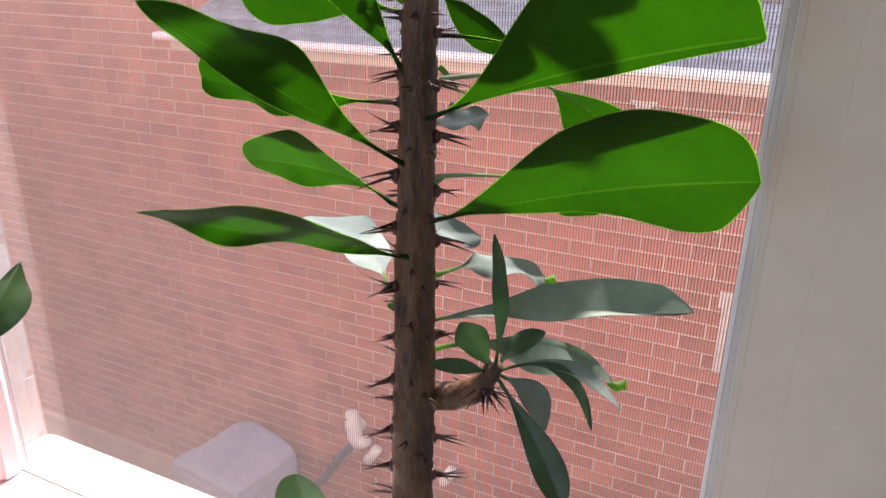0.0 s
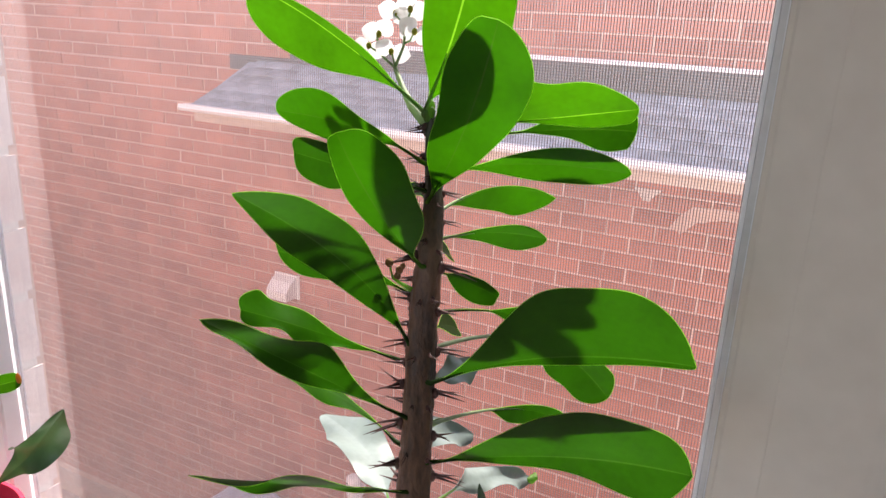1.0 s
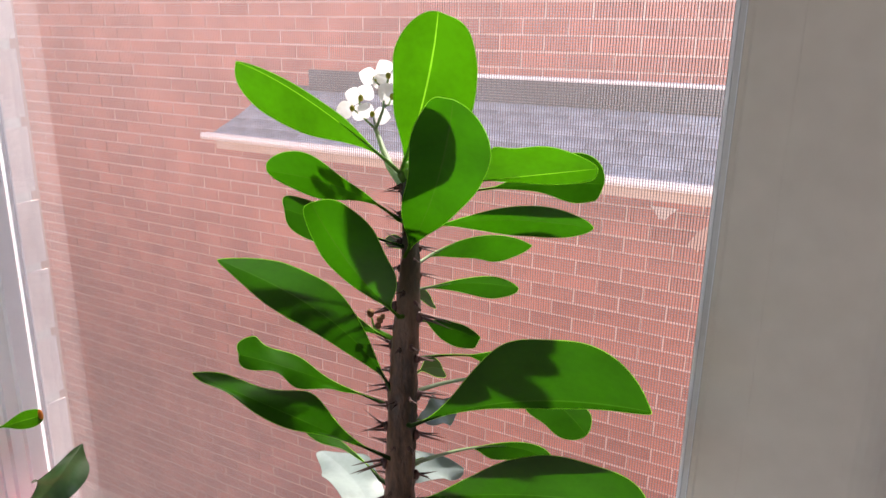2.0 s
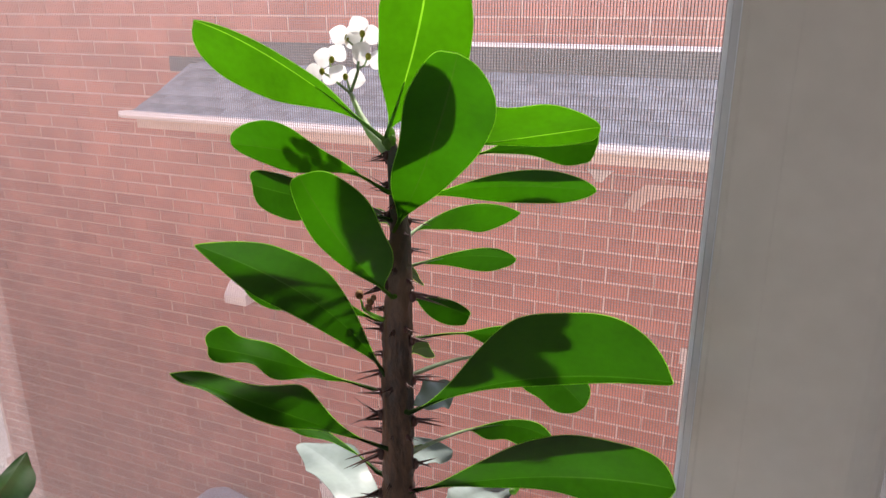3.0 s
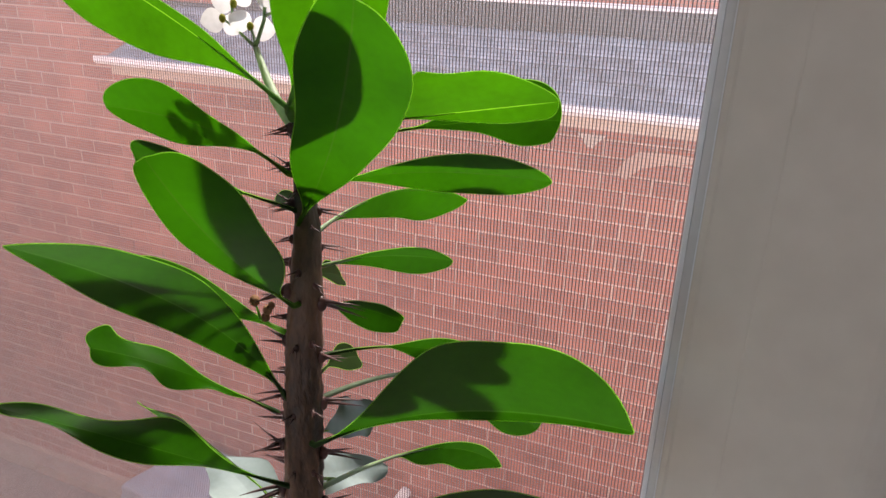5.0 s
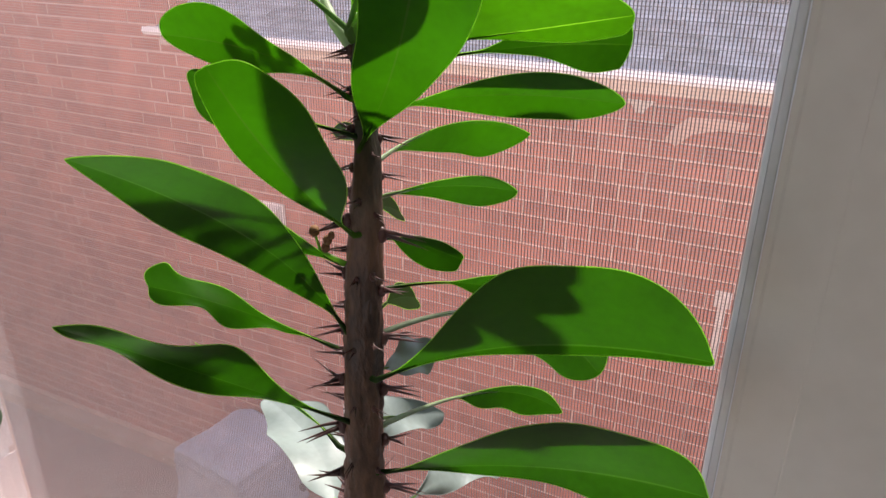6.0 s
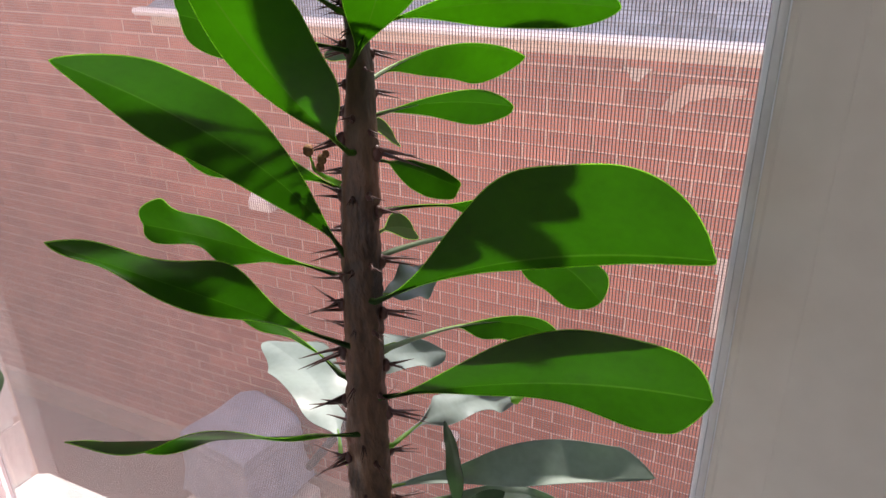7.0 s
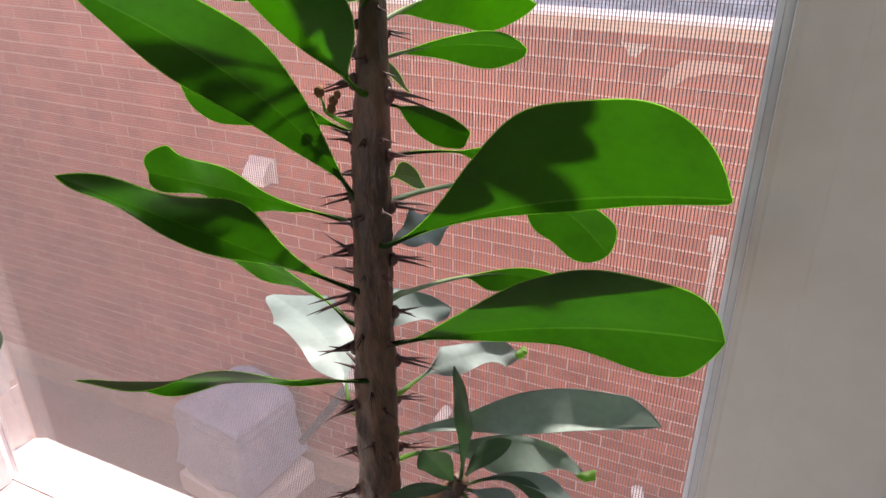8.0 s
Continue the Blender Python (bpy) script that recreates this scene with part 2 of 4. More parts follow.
# sun caught by the leaf edges is put into this bright rim colour
M_RIM_LIGHT = foliage("lit_leaf_rim", (0.22, 0.38, 0.09), (0.45, 0.80, 0.14), 0.45, 0.75)
M_PETAL = foliage("white_bract", (0.78, 0.78, 0.74), (0.85, 0.85, 0.80), 0.5, 0.5)
M_YELLOW = foliage("flower_eye", (0.34, 0.34, 0.05), (0.4, 0.4, 0.05), 0.5, 0.3)
M_ORANGE = foliage("orange_tip", (0.55, 0.20, 0.03), (0.7, 0.3, 0.03), 0.5, 0.4)
M_TERRA = paint("terracotta", (0.32, 0.13, 0.07), (0.46, 0.21, 0.12), 0.85, 8, 90, 0.3)
M_PINK = paint("pink_plastic", (0.62, 0.03, 0.07), (0.75, 0.06, 0.12), 0.35, 8, 90, 0.03)
M_SOIL = paint("soil", (0.03, 0.02, 0.014), (0.08, 0.055, 0.04), 0.95, 40, 200, 0.9)
M_PVC = paint("white_pvc", (0.84, 0.84, 0.84), (0.92, 0.92, 0.91), 0.4, 9, 90, 0.05)
M_DARK = paint("dark_hole", (0.015, 0.015, 0.015), (0.04, 0.04, 0.04), 0.8, 9, 90, 0.05)
# pale tone for the mortar run and for a painted light reflection
M_STAIN_GLARE = paint("pale_stain_and_glare", (0.50, 0.43, 0.40), (0.72, 0.65, 0.61), 0.9, 14, 120, 0.4)
M_CURTAIN = foliage("white_curtain", (0.36, 0.36, 0.36), (0.14, 0.14, 0.145), 0.9, 0.3, 600)
M_GLASS = dusty_hazy_glass("dusty_hazy_glass", 0.014, 0.012, 0.004, 0.050, 0.27)
# pale film that stands in for a reflection at the pane's edge
M_GLARE = dusty_hazy_glass("glare_strip", 0.04, 0.03)
M_SPECK = foliage("dirt_speck", (0.42, 0.40, 0.38), (0.20, 0.19, 0.18), 0.8, 0.4)


# ---- building helpers ----
def thing(name, at, label, category, group=""):
    """An Empty at the thing's base."""
    ob = new(name)
    ob.empty_display_size = 0.05
    ob.location = at
    return tagged(ob, label, category, group)


def part(name, bm, material, parent=None, label="", smooth=False, kind=""):
    """Links a bmesh, whose vertices are in the world's metres, as one mesh object."""
    data = bpy.data.meshes.new(name)
    if smooth:
        for f in bm.faces:
            f.smooth = True
    bm.to_mesh(data)
    bm.free()
    data.materials.append(material)
    ob = new(name, data)
    if parent is not None:
        ob.parent = parent
        if parent.type == "EMPTY":
            ob.matrix_parent_inverse = Matrix.Translation(-Vector(parent.location))
    return tagged(ob, label, kind=kind)


def structure(name, bm, material, label, category="", smooth=False):
    return tagged(part(name, bm, material, smooth=smooth), label, category or name.replace("_", " "), kind="structure")


def add_box(bm, lo, hi, bevel=0.0):
    lo, hi = Vector(lo), Vector(hi)
    made = bmesh.ops.create_cube(bm, size=1.0, matrix=Matrix.LocRotScale((lo + hi) / 2, None, hi - lo))["verts"]
    if bevel:
        edges = {e for v in made for e in v.link_edges}
        bmesh.ops.bevel(bm, geom=list(edges), offset=bevel, segments=2, profile=0.5, affect="EDGES")
    return bm


def box(lo, hi, bevel=0.0):
    return add_box(bmesh.new(), lo, hi, bevel)


def extrude_profile(points, x0, x1, axis=0):
    """A closed profile drawn out along x (points are y, z) or along z (points are x, y)."""
    bm = bmesh.new()
    ends = []
    for s in (x0, x1):
        ends.append([bm.verts.new((s, a, b) if axis == 0 else (a, b, s)) for a, b in points])
    n = len(points)
    for i in range(n):
        bm.faces.new((ends[0][i], ends[0][(i + 1) % n], ends[1][(i + 1) % n], ends[1][i]))
    bm.faces.new(list(reversed(ends[0])))
    bm.faces.new(ends[1])
    bmesh.ops.recalc_face_normals(bm, faces=bm.faces)
    return bm


def add_tube(bm, path, radii, sides=8, cap=True):
    """A tube through path with a radius at each point."""
    path = [Vector(p) for p in path]
    rings = []
    ref = Vector((0.31, 0.77, 0.55))
    for i, p in enumerate(path):
        way = (path[min(i + 1, len(path) - 1)] - path[max(i - 1, 0)]).normalized()
        side = way.cross(ref).normalized()
        up = side.cross(way)
        rings.append([bm.verts.new(p + radii[i] * (math.cos(a) * side + math.sin(a) * up))
                      for a in (2 * math.pi * k / sides for k in range(sides))])
    for a, b in zip(rings, rings[1:]):
        for k in range(sides):
            bm.faces.new((a[k], a[(k + 1) % sides], b[(k + 1) % sides], b[k]))
    if cap:
        bm.faces.new(list(reversed(rings[0])))
        bm.faces.new(rings[-1])
    return bm


def lathe(profile, at, sides=40):
    """A turned body round the vertical through at; profile is radius, height."""
    bm = bmesh.new()
    rings = [[bm.verts.new((at[0] + r * math.cos(2 * math.pi * k / sides), at[1] + r * math.sin(2 * math.pi * k / sides), at[2] + h))
              for k in range(sides)] for r, h in profile]
    for a, b in zip(rings, rings[1:]):
        for k in range(sides):
            bm.faces.new((a[k], a[(k + 1) % sides], b[(k + 1) % sides], b[k]))
    bm.faces.new(list(reversed(rings[0])))
    bm.faces.new(rings[-1])
    return bm


def ball(at, r, stretch=(1, 1, 1), turn=None, u=12, v=8):
    bm = bmesh.new()
    m = Matrix.LocRotScale(at, turn, Vector(stretch) * r)
    bmesh.ops.create_uvsphere(bm, u_segments=u, v_segments=v, radius=1.0, matrix=m)
    return bm


# ---- the room ----
HEAD = 2.05
floor = structure("floor", box((-2.2, -3.2, -0.05), (2.2, 0.1, 0.0)), M_FLOOR, "brown wooden floor of the room")
ceiling = structure("ceiling", box((-2.2, -3.2, 2.5), (2.2, 0.1, 2.55)), M_WALL, "white plaster ceiling")
# opening added out of view so that sky light brightens the post
bm = bmesh.new()
for lo, hi in (((-2.2, -3.3, -0.05), (-1.3, -3.2, 2.55)), ((1.3, -3.3, -0.05), (2.2, -3.2, 2.55)), ((-1.3, -3.3, -0.05), (1.3, -3.2, 0.4)), ((-1.3, -3.3, 2.2), (1.3, -3.2, 2.55))):
    add_box(bm, lo, hi)
structure("wall_south", bm, M_WALL, "white plaster wall with an unseen opening added for light", "wall")
structure("wall_west", box((-2.3, -3.3, -0.05), (-2.2, 0.1, 2.55)), M_WALL, "white plaster side wall", "wall")
structure("wall_east", box((2.2, -3.3, -0.05), (2.3, 0.1, 2.55)), M_WALL, "white plaster side wall", "wall")
# window wall with two openings, outside face at y = 0.24
bm = bmesh.new()
add_box(bm, (-2.3, 0.10, -0.05), (-0.702, 0.236, 2.55))
add_box(bm, (-0.702, 0.10, -0.05), (1.20, 0.236, 0.69))
add_box(bm, (-0.702, 0.10, HEAD), (1.20, 0.236, 2.55))
add_box(bm, (1.20, 0.10, -0.05), (2.3, 0.236, 2.55))
structure("wall_north", bm, M_WALL, "white plaster wall with a twin window", "wall")
# deep inner window board that carries the pots
structure("window_board", box((-0.95, -0.28, 0.690), (1.25, 0.1715, 0.7410), 0.003), M_SILL, "deep white painted window board", "window sill")
structure("outer_sill", extrude_profile([(0.172, 0.6905), (0.262, 0.6905), (0.262, 0.722), (0.244, 0.735), (0.172, 0.742)], -0.702, 1.20), M_SILL,
          "white sunlit outer window sill", "window sill")

# right-hand post between the two windows: stepped, rounded profile
POST = [(0.1954, 0.166), (0.1954, 0.1595), (0.1990, 0.1588), (0.2005, 0.1592), (0.2286, 0.1585), (0.2289, 0.1586), (0.2296, 0.1586), (0.2299, 0.1584)]
for k in range(9):
    a = radians(11.25 * k)
    POST.append((0.292 + 0.032 * math.sin(a), 0.1575 + 0.024 * (1 - math.cos(a))))
POST += [(0.324, 0.235), (0.1954, 0.235)]
window_post = structure("window_post", extrude_profile(POST, 0.737, HEAD, axis=2), M_FRAME, "off-white painted window post, seen against the light", "window frame", smooth=False)
part("edge_strip", box((0.1893, 0.1690, 0.737), (0.1945, 0.2350, HEAD), 0.0006), M_SPLINE, window_post, "grey strip beside the screen")
part("edge_bead", box((0.1884, 0.1685, 0.737), (0.1892, 0.1725, HEAD)), M_VINYL, window_post, "thin bright edge bead")
part("seam_bead", box((0.1946, 0.1585, 0.737), (0.1953, 0.1640, HEAD)), M_VINYL, window_post, "thin white bead")

# left-hand vinyl frame with its tracks
LEFT = [(-0.7015, 0.110), (-0.668, 0.110), (-0.666, 0.118), (-0.660, 0.118), (-0.658, 0.128), (-0.652, 0.130), (-0.652, 0.146), (-0.6465, 0.148), (-0.6455, 0.168), (-0.7015, 0.168)]
frame_left = structure("window_frame", extrude_profile(LEFT, 0.7425, HEAD, axis=2), M_VINYL, "white vinyl window frame with stepped tracks", "window frame")

# ---- the insect screen ----
screen = thing("insect_screen", (-0.23, 0.178, 0.742), "fine dark insect screen in a thin grey frame", "window screen")
SX0, SX1, SZ0, SZ1, SY = -0.648, 0.1892, 0.743, 2.03, 0.178
for lo, hi in (((SX0 - 0.006, SY - 0.004, SZ0 - 0.006), (SX1, SY + 0.004, SZ0)), ((SX0 - 0.006, SY - 0.004, SZ1), (SX1, SY + 0.004, SZ1 + 0.006)),
               ((SX0 - 0.006, SY - 0.004, SZ0), (SX0, SY + 0.004, SZ1)), ((SX1 - 0.0035, SY - 0.004, SZ0), (SX1, SY + 0.004, SZ1))):
    part("screen_frame", box(lo, hi, 0.0008), M_VINYL, screen)
verts, faces = [], []
PITCH = 0.00215


def wire(a, b, across, r):
    n = len(verts)
    for end in (a, b):
        for dx, dy in ((-1, 0), (0, -1), (1, 0), (0, 1)):
            verts.append((end[0] + (dx * r if across == 0 else 0), end[1] + dy * r, end[2] + (dx * r if across == 2 else 0)))
    for k in range(4):
        faces.append((n + k, n + (k + 1) % 4, n + 4 + (k + 1) % 4, n + 4 + k))


for i in range(int((SX1 - SX0) / PITCH)):
    x = SX0 + (i + 0.5) * PITCH
    wire((x, SY, SZ0), (x, SY, SZ1), 0, 0.00029)
upright = len(faces)
for i in range(int((SZ1 - SZ0) / PITCH)):
    z = SZ0 + (i + 0.5) * PITCH
    wire((SX0, SY + 0.0003, z), (SX1, SY + 0.0003, z), 2, 0.00014)
mesh_data = bpy.data.meshes.new("mesh")
mesh_data.from_pydata(verts, [], faces)
mesh_data.materials.append(M_WIRE)
mesh_data.materials.append(M_WIRE_LIT)
mesh_data.polygons.foreach_set("material_index", [0] * upright + [1] * (len(faces) - upright))
mesh_ob = tagged(new("mesh", mesh_data), "woven dark screen wires", kind="stuff")
mesh_ob.parent = screen
mesh_ob.matrix_parent_inverse = Matrix.Translation(-Vector(screen.location))

pane = structure("window_1", box((-0.690, 0.2080, 0.741), (0.1892, 0.2110, HEAD)), M_GLASS, "dusty clear window pane with painted haze", "window")
pane.visible_shadow = False
# the reflection along the edge, painted as a thin pale sheet
streak = part("glare_strip", box((-0.700, 0.2300, 0.741), (-0.628, 0.2306, HEAD)), M_GLARE, pane, "paler strip along the pane's edge, a painted reflection")
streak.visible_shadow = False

# second window with a pale curtain
pane_2 = structure("window_2", box((0.3245, 0.2080, 0.741), (1.20, 0.2110, HEAD)), M_GLASS, "dusty clear window pane with painted haze", "window")
pane_2.visible_shadow = False
bm = bmesh.new()
cols = []
for i in range(81):
    x = 0.3245 + 0.85 * i / 80
    cols.append([bm.verts.new((x, 0.190 + 0.006 * math.sin(i * 0.55 + 1.2) + 0.003 * math.sin(i * 1.31), z)) for z in (0.75, 1.1, 1.5, 2.0)])
for a, b in zip(cols, cols[1:]):
    for k in range(3):
        bm.faces.new((a[k], b[k], b[k + 1], a[k + 1]))
curtain = thing("curtain", (0.72, 0.19, 0.75), "white thin curtain hanging in folds beside the window post", "curtain")
part("cloth", bm, M_CURTAIN, curtain, smooth=True)
part("curtain_rod", add_tube(bmesh.new(), [(0.326, 0.190, 2.005), (1.15, 0.190, 2.005)], [0.006, 0.006], 10), M_VINYL, curtain)

# ---- outside: ground, opposite house ----
GROUND, FAR = -1.90, 2.65
bm = bmesh.new()
bmesh.ops.create_grid(bm, x_segments=2, y_segments=2, size=400, matrix=Matrix.Translation((0, 0, GROUND)))
structure("ground", bm, M_CONCRETE, "grey concrete ground between the houses")
far_wall = structure("wall_far", box((-9.0, FAR + 0.001, GROUND), (5.0, FAR + 0.20, 2.40)), M_MORTAR, "red brick wall of the house opposite", "brick wall")
structure("footing", box((-9.0, FAR - 0.10, GROUND), (5.0, FAR + 0.004, GROUND + 0.09), 0.01), M_BASE, "tan concrete footing of the brick wall", "footing")
structure("wall_near", box((-6.0, 0.2365, GROUND), (-0.7025, 0.2480, 3.2)), M_MORTAR, "own brick house wall beside the window", "brick wall")
structure("wall_near_low", box((-0.7025, 0.2365, GROUND), (4.0, 0.2600, 0.690)), M_MORTAR, "own brick house wall under the window", "brick wall")
structure("wall_near_top", box((-0.7025, 0.2365, HEAD), (4.0, 0.2480, 2.62)), M_MORTAR, "own brick house wall above the window", "brick wall")

# lean-to roof on the opposite wall
roof = thing("lean_to_roof", (-0.4, 2.45, 1.05), "low lean-to roof with dark grey shingles and white gutter", "roof")
RX0, RX1 = -2.445, 4.0
part("deck", extrude_profile([(2.225, 1.062), (FAR, 1.262), (FAR, 1.244), (2.225, 1.044)], RX0 + 0.03, RX1), M_SHINGLE, roof)
part("gutter", extrude_profile([(2.190, 1.080), (2.184, 1.062), (2.196, 1.048), (2.226, 1.048), (2.226, 1.080), (2.220, 1.080), (2.220, 1.055), (2.199, 1.055), (2.192, 1.064), (2.197, 1.080)], RX0 - 0.01, RX1),
     M_WHITE_METAL, roof, "white metal gutter")
part("fascia", box((RX0 + 0.05, 2.227, 1.004), (RX1, 2.245, 1.060)), M_SOFFIT, roof, "pale beige fascia board")
part("soffit", box((RX0 + 0.05, 2.2455, 1.008), (RX1, FAR - 0.001, 1.020)), M_SOFFIT, roof, "pale beige soffit")
part("frieze", box((RX0 + 0.06, FAR - 0.022, 0.955), (RX1, FAR - 0.002, 1.0075), 0.002), M_SOFFIT, roof, "pale beige frieze board")
part("flashing", box((-2.545, FAR - 0.012, 1.215), (-2.155, FAR - 0.001, 1.288), 0.002), M_FLASH, roof, "dark stepped flashing")
part("flashing", box((-2.1545, FAR - 0.014, 1.240), (RX1, FAR - 0.001, 1.368), 0.002), M_FLASH, roof, "dark flashing")
part("cap_strip", box((-1.60, FAR - 0.020, 1.3685), (RX1, FAR - 0.001, 1.386), 0.002), M_WHITE_METAL, roof, "thin pale strip above the flashing")

# ---- the main plant ----
VIEW = Vector((-0.46, 0.72, -0.52)).normalized()


def outline(t, peak, point):
    """Half width along a blade, 0 to 1: it swells to peak and closes round (point 0) or pointed (point 1)."""
    if t <= peak:
        return (0.5 - 0.5 * math.cos(math.pi * t / peak)) ** 0.85
    return max(0.0, 1 - ((t - peak) / (1 - peak)) ** (2.3 - 0.7 * point)) ** (0.5 + 0.4 * point)


def leaf(parent, base, tip, up, down, face=0.0, bow=0.0, dip=0.0, at=0.5, stalk=0.2, peak=0.64, low=None, point=0.0, under=None, wave=(0.0, 0.0, 0.0, 0.0), fold=0.15, ripple=0.0,
         twist=0.0, material=None, label="", seed=0, root=None, pale=False):
    """A blade from base to tip. up, down: half widths of its two sides; face: how far it turns from facing the room, degrees; bow: rise of the
    midrib between its ends, along the blade; dip: the same towards the room; at: where along it; peak, low: where the two sides are widest;
    point, under: their ends; wave: strength and phase of the rims' waves; fold: how the halves rise off the midrib; ripple: waves of the rim; twist: turn of the tip, degrees; root: where the stalk springs from; pale: a whitish stalk."""
    material = material or M_LEAF
    low = low or peak
    under = point if under is None else under
    base, tip = Vector(base), Vector(tip)
    run = tip - base
    m = run.normalized()
    s = m.cross(VIEW).normalized()
    if s.z < 0 or (abs(s.z) < 0.25 and s.x > 0):
        s = -s
    n = s.cross(m).normalized()
    if n.dot(VIEW) > 0:
        n = -n
    rnd = random.Random(seed)
    phase, beat = rnd.uniform(0, 6.28), rnd.uniform(1.6, 2.8)
    middle = base + run * at + s * (2 * bow) + n * (2 * dip)
    NU, vein = 48, 0.022
    bm = bmesh.new()
    rows, rib = [], []
    for i in range(NU + 1):
        u = 1 - (1 - i / NU) ** 1.5
        p = base * (1 - u) ** 2 + middle * (2 * u * (1 - u)) + tip * u ** 2
        rib.append(p)
        a = radians(face + twist * u * u)
        side, norm = s * math.cos(a) + n * math.sin(a), n * math.cos(a) - s * math.sin(a)
        t = max(0.0, (u - stalk) / (1 - stalk))
        row = []
        for v in (-1, -0.8, -0.6, -0.4, -0.2, -vein, vein, 0.2, 0.4, 0.6, 0.8, 1):
            w = outline(t, peak, point) * (1 + wave[0] * math.sin(10 * t + wave[1])) if v > 0 else outline(t, low, under) * (1 + wave[2] * math.sin(10 * t + wave[3]))
            w *= 1 + 0.012 * math.sin(21.0 * u + phase * 2 + (2 if v > 0 else 0))
            d = max(w * (up if v > 0 else down), 0.0011 * (1 - u)) * abs(v)
            lift = fold * d + ripple * w * abs(v) ** 2 * math.sin(beat * 6.28 * u + phase + (1.7 if v < 0 else 0))
            row.append(bm.verts.new(p + side * (d if v > 0 else -d) + norm * lift))
        rows.append(row)
    for ra, rb in zip(rows, rows[1:]):
        for q in range(11):
            bm.faces.new((ra[q], ra[q + 1], rb[q + 1], rb[q])).material_index = 1 if q == 5 else 0
    rim = [r[0].co.copy() for r in rows] + [r[-1].co.copy() for r in reversed(rows[:-1])]
    bmesh.ops.remove_doubles(bm, verts=bm.verts, dist=0.00004)
    ob = part("leaf", bm, material, parent, label, smooth=True)
    green = material in (M_LEAF, M_LEAF_MID, M_LEAF_YOUNG)
    ob.data.materials.append(M_VEIN_YOUNG if material is M_LEAF_YOUNG else M_VEIN if green else material)
    size = min(1.0, 0.55 + 0.45 * run.length / 0.15)
    radii = [(0.00007 + 0.0016 * max(0.0, 1 - (1 - (1 - i / NU) ** 1.5) / (max(stalk, 0.08) + (0.28 if pale else 0.10))) ** 0.8) * size for i in range(NU)]
    reach = [r for r in radii if r > 0.00016]
    tube = add_tube(bmesh.new(), ([Vector(root)] if root else []) + rib[:len(reach)], ([radii[0] * 1.25] if root else []) + reach, 7)
    part("midrib", tube, M_STALK if pale and material is not M_LEAF_YOUNG else M_RIB if pale or not green else M_VEIN_YOUNG if material is not M_LEAF else M_VEIN, ob, smooth=True)
    part("rim", add_tube(bmesh.new(), rim, [0.00024 * size] * len(rim), 5, False), M_RIM_LIGHT if green else material, ob, smooth=True)
    return ob


PLANT = Vector((0.045, -0.03, 0.7415))
plant = thing("euphorbia_plant", PLANT, "tall thorny green euphorbia in a clay pot on the window board", "potted plant")
part("pot", lathe([(0.062, 0.0), (0.066, 0.004), (0.084, 0.135), (0.092, 0.138), (0.093, 0.165), (0.084, 0.167), (0.080, 0.150), (0.0, 0.149)], PLANT), M_TERRA, plant, "clay flower pot", smooth=False)
part("soil", lathe([(0.079, 0.149), (0.078, 0.154), (0.03, 0.158), (0.0, 0.159)], PLANT, 32), M_SOIL, plant, "dark potting soil")

STEM = [(0.043, -0.024, 0.88, 0.0125), (0.036, -0.008, 1.00, 0.0122), (0.0305, 0.006, 1.10, 0.0118), (0.027, 0.016, 1.19, 0.0113), (0.0235, 0.0235, 1.25, 0.0106),
        (0.0205, 0.030, 1.302, 0.0100), (0.0175, 0.038, 1.345, 0.0092), (0.0165, 0.044, 1.385, 0.0078), (0.0150, 0.050, 1.415, 0.0063), (0.0105, 0.055, 1.445, 0.0047),
        (0.0070, 0.058, 1.466, 0.0034), (0.0060, 0.059, 1.473, 0.0018)]


def stem_at(z):
    for (x0, y0, z0, r0), (x1, y1, z1, r1) in zip(STEM, STEM[1:]):
        if z <= z1:
            f = max(0.0, (z - z0) / (z1 - z0))
            return Vector((x0 + f * (x1 - x0), y0 + f * (y1 - y0), z)), r0 + f * (r1 - r0)
    return Vector(STEM[-1][:3]), STEM[-1][3]


RIGHT, AWAY = Vector((0.90, 0.44, 0.0)).normalized(), Vector((-0.44, 0.90, 0.0)).normalized()
bm = bmesh.new()
rings = []
SIDES, LEVELS = 24, 230
for i in range(LEVELS + 1):
    z = 0.88 + (1.473 - 0.88) * i / LEVELS
    c, r = stem_at(z)
    ring = []
    for kk in range(SIDES):
        a = 2 * math.pi * kk / SIDES
        d = RIGHT * math.cos(a) + AWAY * math.sin(a)
        q = c + d * r
        bump = 0.06 * math.cos(5 * a + 14 * (z - 1.0)) + 0.16 * noise.noise(Vector((q.x * 110, q.y * 110, q.z * 38))) + 0.07 * noise.noise(q * 330)
        bump += 0.07 * max(0, math.sin((z - 0.88) * 2 * math.pi / 0.0235 + 3 * a)) ** 6
        ring.append(bm.verts.new(c + d * (r * (1 + bump))))
    rings.append(ring)
for a, b in zip(rings, rings[1:]):
    for kk in range(SIDES):
        bm.faces.new((a[kk], a[(kk + 1) % SIDES], b[(kk + 1) % SIDES], b[kk]))
bm.faces.new(rings[-1])
part("stem", bm, M_BARK, plant, "thick ridged brown stem", smooth=True)


